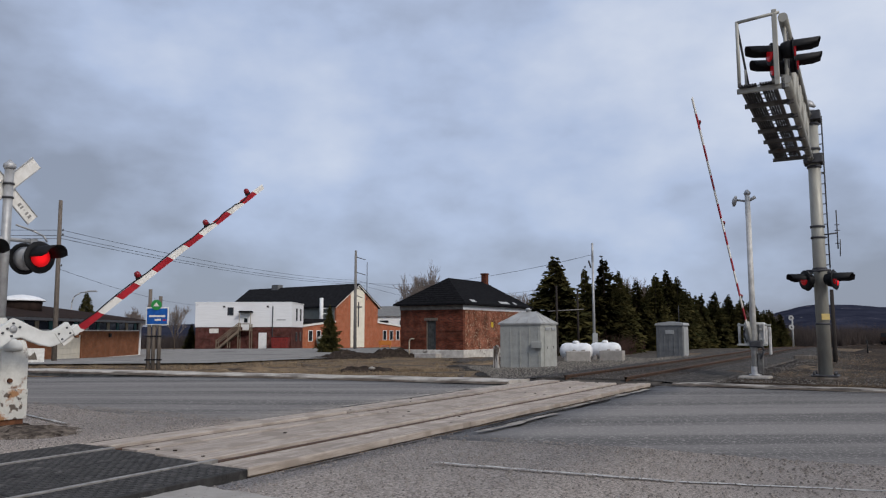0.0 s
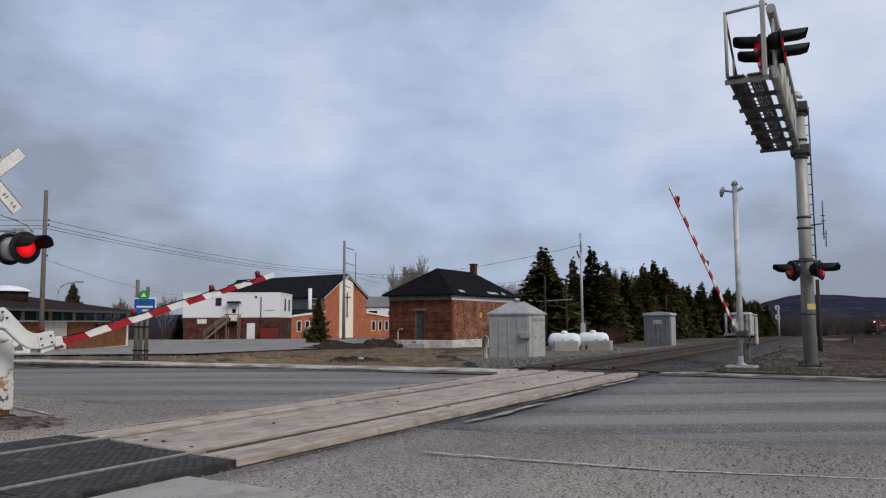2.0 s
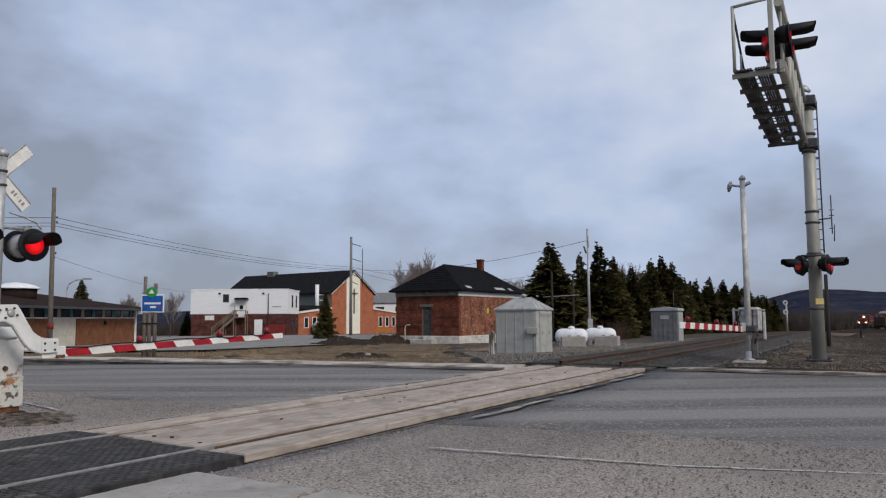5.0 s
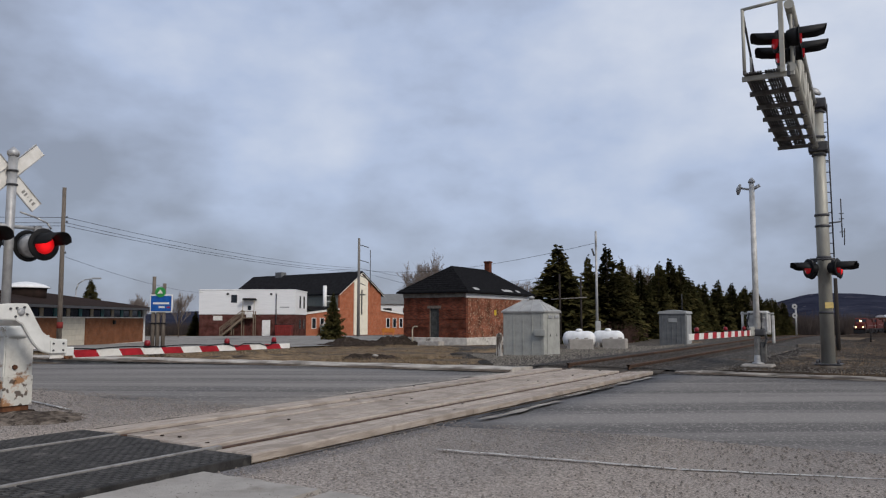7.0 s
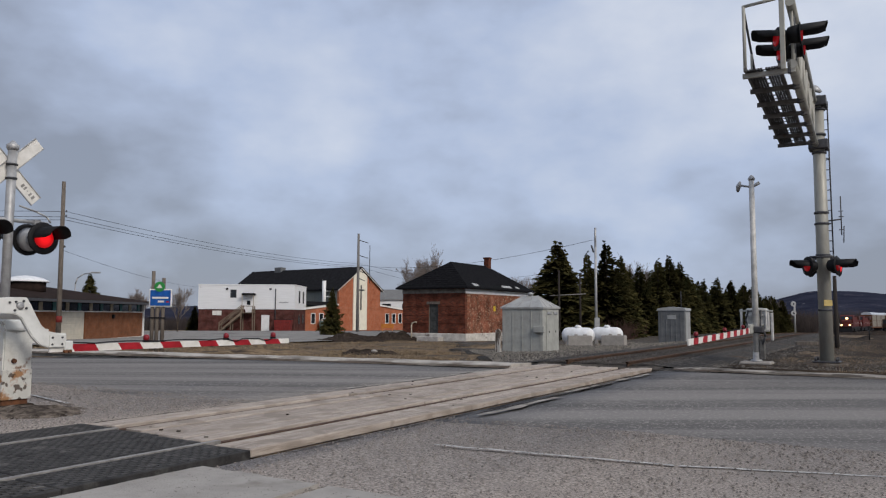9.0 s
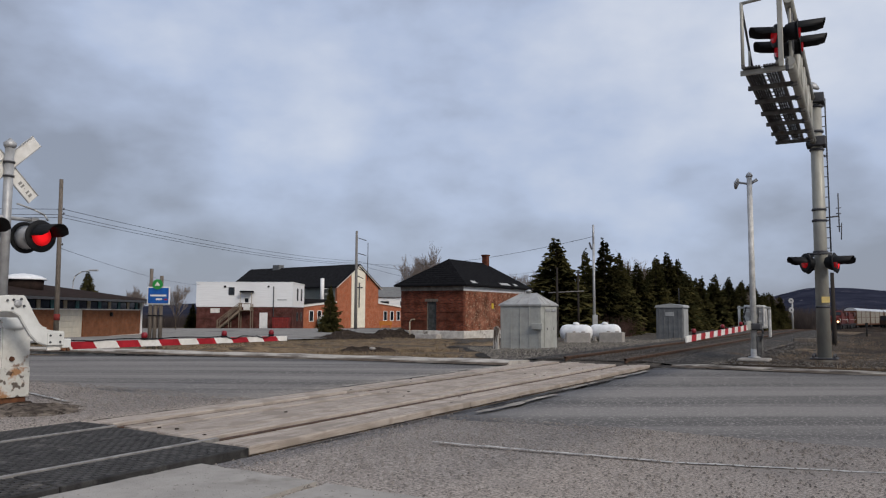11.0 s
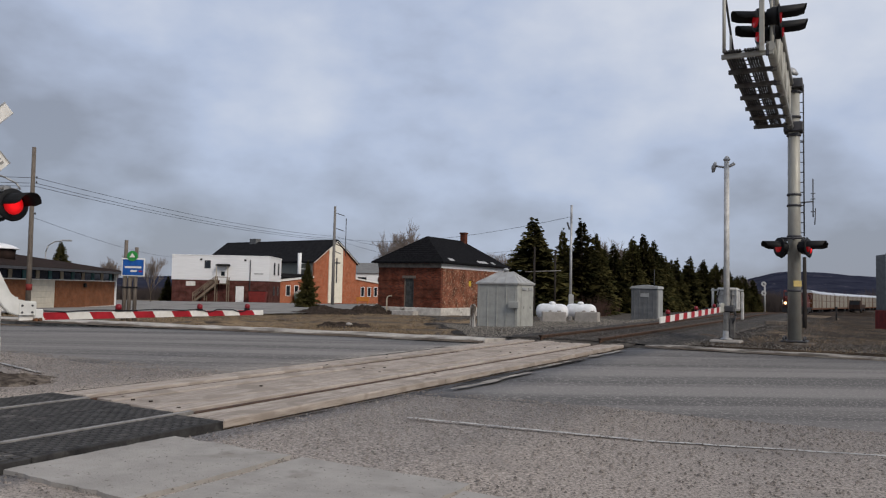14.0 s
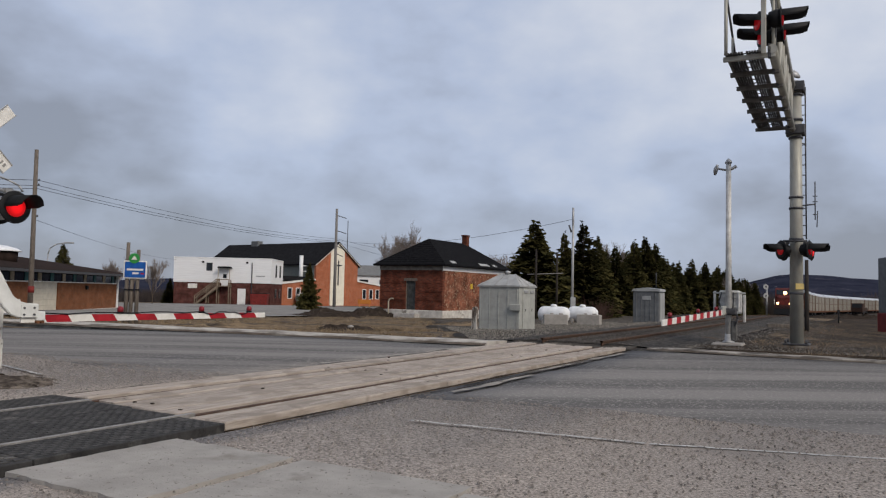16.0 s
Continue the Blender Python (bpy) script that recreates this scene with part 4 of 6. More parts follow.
def brick_material(name, base, dark, mortar, worn=None, even=0.55):
    m = bpy.data.materials.new(name)
    m.use_nodes = True
    nt = m.node_tree
    bs = nt.nodes["Principled BSDF"]
    N, L = (lambda k: nt.nodes.new(k)), nt.links.new
    co, geo = N("ShaderNodeTexCoord"), N("ShaderNodeSeparateXYZ")
    add, comb = N("ShaderNodeMath"), N("ShaderNodeCombineXYZ")
    L(co.outputs["Object"], geo.inputs[0])
    L(geo.outputs[0], add.inputs[0])
    L(geo.outputs[1], add.inputs[1])
    L(add.outputs[0], comb.inputs[0])
    L(geo.outputs[2], comb.inputs[1])
    br = N("ShaderNodeTexBrick")
    br.inputs["Scale"].default_value = 1.0
    br.inputs["Brick Width"].default_value, br.inputs["Row Height"].default_value, br.inputs["Mortar Size"].default_value = 0.23, 0.075, 0.010
    br.inputs["Color1"].default_value, br.inputs["Color2"].default_value, br.inputs["Mortar"].default_value = (*base, 1), (*dark, 1), (*mortar, 1)
    L(comb.outputs[0], br.inputs["Vector"])
    n = N("ShaderNodeTexNoise")
    n.inputs["Scale"].default_value, n.inputs["Detail"].default_value = 1.3, 6
    L(co.outputs["Object"], n.inputs["Vector"])
    r = N("ShaderNodeValToRGB")
    r.color_ramp.elements[0].position, r.color_ramp.elements[0].color = 0.35, (even, even * .96, even * .94, 1)
    r.color_ramp.elements[1].position, r.color_ramp.elements[1].color = 0.65, (1.15, 1.1, 1.1, 1)
    L(n.outputs[0], r.inputs[0])
    mx = N("ShaderNodeMix")
    mx.data_type, mx.blend_type = "RGBA", "MULTIPLY"
    mx.inputs["Factor"].default_value = 1
    L(br.outputs[0], mx.inputs["A"])
    L(r.outputs[0], mx.inputs["B"])
    col = mx.outputs["Result"]
    if worn:
        w = N("ShaderNodeTexNoise")
        w.inputs["Scale"].default_value, w.inputs["Detail"].default_value, w.inputs["Roughness"].default_value = 7.0, 5, 0.75
        L(co.outputs["Object"], w.inputs["Vector"])
        mr = N("ShaderNodeMapRange")
        mr.inputs["From Min"].default_value, mr.inputs["From Max"].default_value, mr.inputs["To Max"].default_value = 0.56, 0.62, 0.9
        L(w.outputs[0], mr.inputs[0])
        m2 = N("ShaderNodeMix")
        m2.data_type = "RGBA"
        L(mr.outputs[0], m2.inputs["Factor"])
        L(col, m2.inputs["A"])
        m2.inputs["B"].default_value = (*worn, 1)
        col = m2.outputs["Result"]
    L(col, bs.inputs["Base Color"])
    bs.inputs["Roughness"].default_value = 0.95
    bs.inputs["Specular IOR Level"].default_value = 0.05
    bp = N("ShaderNodeBump")
    bp.inputs["Strength"].default_value, bp.inputs["Distance"].default_value = 0.6, 0.01
    L(br.outputs["Fac"], bp.inputs["Height"])
    bp.invert = True
    L(bp.outputs[0], bs.inputs["Normal"])
    return m


M["hut_brick"] = brick_material("hut_brick", (0.21, 0.062, 0.036), (0.095, 0.034, 0.024), (0.12, 0.07, 0.05))
# Spalled bricks; brick and mortar also coloured lighter as the sunlit side.
M["hut_brick_worn"] = brick_material("hut_brick_worn", (0.30, 0.095, 0.050), (0.17, 0.055, 0.035), (0.26, 0.16, 0.11), (0.50, 0.37, 0.26), 0.42)
M["church_brick"] = brick_material("church_brick", (0.40, 0.125, 0.06), (0.32, 0.095, 0.045), (0.38, 0.20, 0.13), None, 0.85)
M["low_brick"] = brick_material("low_brick", (0.25, 0.10, 0.045), (0.18, 0.07, 0.034), (0.20, 0.12, 0.08), None, 0.8)
M["dark_brick"] = brick_material("dark_brick", (0.125, 0.046, 0.038), (0.09, 0.034, 0.03), (0.12, 0.07, 0.06))


def build_hut():
    W, D, F, H = 5.4, 10.7, 0.62, 3.86
    hut = stand("brick_hut", along(48, -32.3, -0.66), "old red brick railway hut with dark hipped roof", "hut")
    part("foundation", box(B(), -.12, W + .12, -.12, D + .12, -.5, F, .03), "whitewash", hut, "flaking whitewashed stone foundation")
    # front wall with door opening, made of pieces
    dx0, dx1, dz = 2.28, 3.12, F + 2.12
    t = .3
    front = box(box(box(B(), 0, dx0, 0, t, F, H), dx1, W, 0, t, F, H), dx0, dx1, 0, t, dz, H)
    part("wall", front, "hut_brick", hut, "weathered brick wall coloured darker on the shaded side")
    part("wall", box(B(), W - t, W, t, D - t, F, H), "hut_brick_worn", hut, "spalled orange brick wall with pale patches, lighter sunlit tone")
    part("wall", box(B(), 0, t, t, D - t, F, H), "hut_brick", hut)
    part("wall", box(B(), 0, W, D - t, D, F, H), "hut_brick", hut)
    part("frieze", box(B(), -.04, W + .04, -.04, 0, H - .32, H - .02), "frieze", hut, "dirty pale frieze board")
    part("frieze", box(B(), W, W + .05, -.04, D + .04, H - .34, H - .02), "white_paint", hut, "white frieze board")
    for z in (1.35, 1.95, 2.6):
        part("brick_course", box(B(), -.03, dx0 - .1, -.03, 0, z, z + .09), "hut_brick", hut)
        part("brick_course", box(B(), dx1 + .1, W - .0, -.03, 0, z, z + .09), "hut_brick", hut)
    part("lintel", box(B(), dx0 - .15, dx1 + .15, -.03, .0, dz, dz + .2), "old_wood", hut)
    door = part("door", box(B(), dx0 + .05, dx1 - .05, .12, .17, F, dz), "dark_door", hut, "dark weathered panelled door")
    for i in range(4):
        part("door_panel", box(B(), dx0 + .14 + .36 * (i % 2), dx0 + .14 + .36 * (i % 2) + .27, .105, .12, F + .15 + 1.0 * (i // 2), F + 1.0 + 1.0 * (i // 2), .006), "dark_door", door)
    part("door_frame", box(box(B(), dx0, dx0 + .05, .05, .2, F, dz), dx1 - .05, dx1, .05, .2, F, dz), "old_wood", hut)
    part("step", box(B(), dx0 - .5, dx1 + .5, -.85, -.13, -.5, .38, .04), "stone", hut, "broken stone step")
    # hipped roof with overhang
    o, zr = .42, 6.05
    bm = B()
    lo = [bm.verts.new(p) for p in ((-o, -o, H), (W + o, -o, H), (W + o, D + o, H), (-o, D + o, H))]
    up = [bm.verts.new((p.co.x, p.co.y, H + .12)) for p in lo]
    r0, r1 = bm.verts.new((W / 2, 2.5, zr)), bm.verts.new((W / 2, D - 2.3, zr))
    bm.faces.new(lo[::-1])
    for i in range(4):
        bm.faces.new((lo[i], lo[(i + 1) % 4], up[(i + 1) % 4], up[i]))
    bm.faces.new((up[0], up[1], r0))
    bm.faces.new((up[1], up[2], r1, r0))
    bm.faces.new((up[2], up[3], r1))
    bm.faces.new((up[3], up[0], r0, r1))
    roof = part("roof", bm, "shingle", hut, "black shingle hipped roof with bare spots")
    for y, w in ((.9, .7), (5.6, 1.6), (8.1, .5)):
        part("bare_patch", box(B(), -.16, .16, y, y + w, .004, .02), "bare_roof", roof, "bare pale patch of roof", pose(W + o - .27, 0, H + .12 + .18 + .012, 0, 33.6))
    # courses of shingles seen as thin steps
    for k in range(1, 12):
        f = k / 12
        x0, y0, z0 = -o + (W / 2 + o) * f, -o + (2.5 + o) * f, H + .12 + (zr - H - .12) * f
        part("shingle_course", box(B(), x0, W - x0, y0 - .012, y0 + .012, z0 - .006, z0 + .012), "shingle", roof)
    part("chimney", box(box(B(), -.23, .23, -.23, .23, 0, .98, .02), -.28, .28, -.28, .28, .93, 1.06, .02), "hut_brick", hut, "red brick chimney", pose(W / 2 + .1, D - 2.3, zr - .35))
    bm = B()
    p = [(1.02, -.35, -.2), (1.02, -.35, 1.22), (1.1, -.35, 1.36), (1.25, -.35, 1.42), (1.45, -.35, 1.42)]
    for a, b in zip(p, p[1:]):
        tube(bm, a, b, .05, seg=8)
    part("vent_pipe", bm, "tan", hut, "bent tan vent pipe")
    part("notice", box(B(), W + .002, W + .02, 4.4, 4.75, 2.25, 2.65), "yellow", hut, "faded yellow notice")


M["frieze"] = material("frieze", (0.24, 0.225, 0.20), (0.13, 0.12, 0.11), 3, 0.8, bump=0.05, stain=(0.40, 0.38, 0.34), stain_scale=1.2, stain_at=0.6)
M["dark_door"] = material("dark_door", (0.075, 0.078, 0.075), (0.04, 0.042, 0.04), 4, 0.7, bump=0.08)
M["bare_roof"] = material("bare_roof", (0.50, 0.50, 0.50), (0.25, 0.25, 0.25), 6, 0.8, bump=0.1)
M["whitewash"] = material("whitewash", (0.62, 0.59, 0.54), (0.42, 0.39, 0.35), 2.5, 0.95, bump=0.3, grain=15, stain=(0.15, 0.13, 0.11), stain_scale=1.4, stain_at=0.55, spec=0.05)
build_hut()


def build_shed():
    sh = stand("signal_shed", along(29.55, -14.74, -0.38), "grey corrugated metal signal shed with pitched lid", "shed")
    W, D, H = 1.88, 1.74, 1.98
    part("skid", box(B(), -.02, W + .02, -.02, D + .02, -.2, .05, .01), "dark_steel", sh)
    part("wall", box(B(), 0, W, 0, D, .03, H, .008), "grey_metal", sh)
    for i in range(5):
        x = .05 + i * .43
        part("seam", box(B(), x, x + .035, -.02, 0, .05, H - .03, .004), "grey_metal", sh)
    part("door", box(B(), W, W + .03, .35, D - .1, .08, H - .08, .006), "grey_metal", sh, "grey metal door")
    for y in (.4, 1.08):
        part("vent", box(B(), W + .03, W + .07, y, y + .4, 1.7, 1.82, .01), "galvanised", sh)
        part("hole", box(B(), W + .03, W + .036, y + .2, y + .25, .92, 1.02), "black", sh)
    part("meter_box", box(B(), W - .35, W + .12, -.16, -.01, .95, 1.22, .015), "grey_metal", sh, "small grey meter box")
    o = .06
    bm = B()
    lo = [bm.verts.new(p) for p in ((-o, -o, H - .04), (W + o, -o, H - .04), (W + o, D + o, H - .04), (-o, D + o, H - .04))]
    md = [bm.verts.new((v.co.x, v.co.y, H + .03)) for v in lo]
    up = [bm.verts.new(p) for p in ((W / 2 - .35, D / 2 - .06, H + .52), (W / 2 + .35, D / 2 - .06, H + .52), (W / 2 + .35, D / 2 + .06, H + .52), (W / 2 - .35, D / 2 + .06, H + .52))]
    for A, C in ((lo, md), (md, up)):
        for i in range(4):
            bm.faces.new((A[i], A[(i + 1) % 4], C[(i + 1) % 4], C[i]))
    bm.faces.new(lo[::-1])
    bm.faces.new(up)
    roof = part("roof", bm, "shed_roof", sh, "pale sheet metal pyramid roof")
    part("roof_vent", lathe(B(), ((.1, 0), (.1, .1), (.16, .12), (.05, .2)), 12, pose(W / 2, D / 2, H + .48)), "galvanised", sh)
    for x in (0.1, .75, 1.3):
        part("roof_seam", tube(B(), (x, -.06, H + .035), (W / 2 + (x - W / 2) * .38, D / 2 - .06, H + .53), .014, seg=5), "shed_roof", roof)
    for y in (.3, .9, 1.45):
        part("roof_seam", tube(B(), (W + .06, y, H + .035), (W / 2 + .35, D / 2 + (y - D / 2) * .07, H + .53), .014, seg=5), "shed_roof", roof)
    post = tagged(part("marker_post", prism(B(), [(-.10, -.4), (.11, -.4), (.1, .95), (.03, 1.04), (-.08, .97)], -.09, .09), "post_wood", at=along(27.6, -13.95, -.3)), "short weathered timber post with white front", "post")
    return post


M["shed_roof"] = material("shed_roof", (0.42, 0.415, 0.40), (0.33, 0.325, 0.31), 3, 0.55, 0.3, bump=0.05)
M["post_wood"] = material("post_wood", (0.46, 0.43, 0.39), (0.09, 0.07, 0.055), 3, 0.9, bump=0.2, lo=.44, hi=.56, stretch=(3, 3, .6))
build_shed()


def build_cabinet():
    cb = stand("equipment_cabinet", along(40.5, -11.05, -0.3), "dark grey fibreglass equipment cabinet beside the track", "cabinet")
    W, D, H = 1.4, 1.15, 1.9
    part("body", box(B(), 0, W, 0, D, -.15, H, .04), "dark_grey", cb)
    for i in range(5):
        part("rib", box(B(), .16 + i * .25, .2 + i * .25, -.02, .0, .08, H - .1, .006), "dark_grey", cb)
    part("door", box(B(), W, W + .03, .1, D - .1, .1, H - .12, .01), "cab_side", cb, "lighter grey door")
    part("cap", prism(B(), [(-.06, H - .03), (W + .06, H - .03), (W + .02, H + .09), (W / 2, H + .17), (.02, H + .09)], -.06, D + .06), "cab_side", cb, "pale grey domed cap")
    part("plate", box(B(), .5, .95, -.03, -.0, 1.42, 1.62, .01), "cab_side", cb, "pale name plate without readable text")
    part("antenna", tube(B(), (1.1, .5, H), (1.1, .5, H + 1.0), .02, seg=6), "dark_steel", cb)


M["cab_side"] = material("cab_side", (0.37, 0.375, 0.37), (0.29, 0.295, 0.29), 3, 0.55, bump=0.03)
build_cabinet()


def build_tank():
    tk = stand("propane_tank", along(43.63, -16.7, -0.62), "white propane tank lying on concrete blocks", "tank", "propane tanks")
    body = lathe(B(), ((.04, -.98), (.3, -.93), (.42, -.82), (.48, -.64), (.48, .64), (.42, .82), (.3, .93), (.04, .98)), 24, pose(0, 0, .72, 0, 90))
    part("shell", body, "tank_white", tk)
    part("dome", lathe(B(), ((.2, 0), (.2, .10), (.14, .16), (.05, .18)), 14, pose(0, 0, 1.16)), "tank_white", tk)
    for x in (-.55, .55):
        part("foot", box(B(), x - .09, x + .09, -.4, .4, -.2, .42, .02), "concrete", tk)
    block = stand("concrete_block", pose(7.95, 44.3, -0.72, 0, 0, -6), "pale square concrete traffic block", "block", "concrete blocks")
    part("body", box(B(), -.69, .69, -.36, .36, -.2, .86, .03), "concrete", block)
    part("lug", box(B(), -.3, -.12, -.1, .1, .86, .94, .02), "concrete", block)
    part("lug", box(B(), .2, .42, -.1, .1, .86, .94, .02), "concrete", block)
    return tk, block


tank, block_a = build_tank()
copy_thing(tank, along(46.4, -15.85, -0.62))
copy_thing(block_a, pose(10.15, 45.3, -0.72, 0, 0, -24))

# ---- buildings across the road ----


def window(parent, m, w, h, trim="white_paint"):
    fr = part("window", box(box(box(box(B(), 0, w, -.06, .02, 0, .09), 0, w, -.06, .02, h - .09, h), 0, .09, -.06, .02, .09, h - .09), w - .09, w, -.06, .02, .09, h - .09), trim, parent, "", m)
    part("pane", box(B(), .09, w - .09, -.02, .0, .09, h - .09), "glass_dark", fr)
    return fr


def build_white_building():
    x = stand("office_building", pose(-35, 110, -0.95), "two-storey office with white siding over dark brick", "building")
    W, D, Z1, Z2 = 13.7, 9.2, 2.95, 6.4
    part("lower_wall", box(B(), 0, W, 0, D, -.3, Z1), "dark_brick", x, "dark red-brown brick lower storey")
    up = part("upper_wall", box(B(), -.08, W + .08, -.08, D, Z1, Z2), "white_siding", x, "white clapboard upper storey")
    for i in range(16):
        part("clapboard", box(B(), -.08, W + .08, -.105, -.08, Z1 + .03 + i * .212, Z1 + .03 + i * .212 + .19), "white_siding", up)
    part("parapet", box(B(), -.15, W + .15, -.15, D + .1, Z2, Z2 + .14, .02), "white_paint", x)
    for px in (3.9, 10.15):
        part("vent", box(B(), px, px + .3, -.2, -.1, 5.75, 6.0), "black", x)
    window(x, pose(4.55, -.1, 4.62), .85, 1.15, "dark_steel")
    d = part("upper_door", box(B(), 6.75, 7.65, -.16, -.1, 2.15 + .35, 4.45), "white_paint", x, "white upper door above the stairs")
    part("pane", box(B(), 6.95, 7.45, -.18, -.16, 3.6, 4.2), "glass_dark", d)
    part("canopy", prism(B(), [(6.35, 5.0), (8.25, 5.0), (8.1, 5.25), (6.5, 5.25)], -1.2, -.1), "roof_dark", x, "small dark door canopy")
    for px in (6.5, 8.1):
        part("canopy_post", box(B(), px - .04, px + .04, -1.15, -1.07, 2.5, 5.0), "tan", x)
    part("lower_door", box(B(), 9.05, 10.2, -.07, .0, -.1, 2.15, .01), "white_paint", x, "white lower door")
    part("plaque", box(B(), 2.0, 3.3, -.06, 0, 2.1, 2.75), "white_board", x, "white notice board with illegible writing")
    part("plaque", box(B(), 11.6, 12.9, -.14, -.1, 3.9, 4.05), "cab_side", x, "pale illegible lettering strip")
    part("downpipe", tube(B(), (11.05, -.2, 0), (11.05, -.2, 5.9), .07, seg=8), "dark_steel", x)
    # stairs
    st = stand("stairs", pose(0, 0, 0), "weathered timber outside stairs")
    st.parent = x
    for i in range(12):
        q = i / 12
        part("tread", box(B(), 3.45 + 2.9 * q, 3.75 + 2.9 * q, -1.3, -.15, .05 + 2.35 * q, .12 + 2.35 * q), "tan_wood", st)
    for y in (-1.32, -.2):
        part("stringer", prism(B(), [(3.3, -.2), (3.6, -.2), (6.5, 2.2), (6.5, 2.5), (6.3, 2.5)], y - .04, y + .04), "tan_wood", st)
        for h in (.55, 1.0):
            part("handrail", prism(B(), [(3.35, h), (3.35, h + .12), (6.45, 2.55 + h), (6.45, 2.43 + h)], y - .04, y + .04), "tan_wood", st)
        for px, z0, z1 in ((3.38, -.2, 1.15), (5.0, 0, 2.45), (6.45, -.2, 3.5), (8.1, -.2, 3.4)):
            part("post", box(B(), px - .06, px + .06, y - .06, y + .06, z0, z1), "tan_wood", st)
    part("landing", box(B(), 6.35, 8.2, -1.35, -.1, 2.4, 2.52), "tan_wood", st)
    part("handrail", box(B(), 6.4, 8.1, -1.36, -1.28, 3.35, 3.45), "tan_wood", st)
    for y in (3.0, 6.2):
        for z in (3.9, .9):
            window(x, pose(W + .09, y, z, 0, 0, 90), .9, 1.8 if z > 2 else 1.3, "dark_steel")


M["white_siding"] = material("white_siding", (0.82, 0.82, 0.82), (0.74, 0.74, 0.74), 1.5, 0.6, bump=0.05, stretch=(.3, 1, 6))
M["tan_wood"] = material("tan_wood", (0.24, 0.185, 0.135), (0.15, 0.115, 0.085), 4, 0.85, bump=0.1)
build_white_building()


def build_church():
    c = stand("church", pose(-13.96, 130, -1.1, 0, 0, 52), "orange brick church with dark roof and white cross panel", "church")
    E, R, D = 6.75, 10.25, 29.0
    # gable front faces local -y
    part("front_wall", prism(B(), [(-5, -.3), (5, -.3), (5, E), (0, R), (-5, E)], 0, .4), "church_brick", c, "orange brick gable wall")
    part("side_wall", box(B(), -5, -4.7, .4, D, -.3, E), "green_siding", c, "grey green sided wall")
    part("side_wall", box(B(), 4.7, 5, .4, D, -.3, E), "church_brick", c)
    part("cross_panel", prism(B(), [(-1.75, -.2), (1.55, -.2), (1.55, R - 1.25), (.0, R - .15), (-1.75, R - 1.38)], -.14, -.0), "cream", c, "tall cream panel behind the cross")
    cr = part("cross", box(B(), -.10, .10, -.26, -.16, 3.2, 7.4), "dark_steel", c, "plain dark metal cross")
    part("cross_beam", box(B(), -.75, .75, -.27, -.15, 6.5, 6.7), "dark_steel", cr)
    rf = part("roof", prism(B(), [(-5.5, E - .35), (0, R + .05), (5.5, E - .35), (5.5, E - .1), (0, R + .35), (-5.5, E - .1)], -.35, D), "roof_dark", c, "dark grey shingle roof")
    part("verge", prism(B(), [(-5.5, E - .42), (0, R), (5.5, E - .42), (5.5, E - .34), (0, R + .1), (-5.5, E - .34)], -.42, -.3), "white_board", c)
    part("roof_vent", box(B(), -.6, .6, 20, 21.8, R - .1, R + .9, .03), "dark_grey", c, "grey roof vent box")
    part("chimney_pipe", tube(B(), (-5.9, 2.6, 2.5), (-5.9, 2.6, 8.0), .32, seg=14), "white_paint", c, "white metal chimney pipe")
    for z in (5.4, 6.3):
        part("pipe_brace", tube(B(), (-5.9, 2.6, z), (-4.9, 1.5, z), .07, seg=6), "white_paint", c)
    for s in (-1, 1):
        w = 8.2
        pts = [(s * 5, -.3), (s * (5 + w), -.3), (s * (5 + w), 3.05), (s * 5, 3.95)]
        part("annex_wall", prism(B(), pts, .2, 9.0), "church_brick", c, "low orange brick side annex")
        part("annex_coping", prism(B(), [(s * 5, 3.95), (s * (5 + w + .2), 3.05), (s * (5 + w + .2), 3.3), (s * 5, 4.2)], .0, 9.1), "white_board", c)
        for k in range(3):
            window(c, pose(s * (7.0 + k * 1.75) - .45, .16, .9), .95, 1.75)
    part("annex_roof", box(B(), -12.5, -5.05, 1, 8.8, 3.9, 4.5), "roof_dark", c)


M["cream"] = material("cream", (0.80, 0.76, 0.64), (0.70, 0.66, 0.55), 2, 0.7, bump=0.04)
build_church()


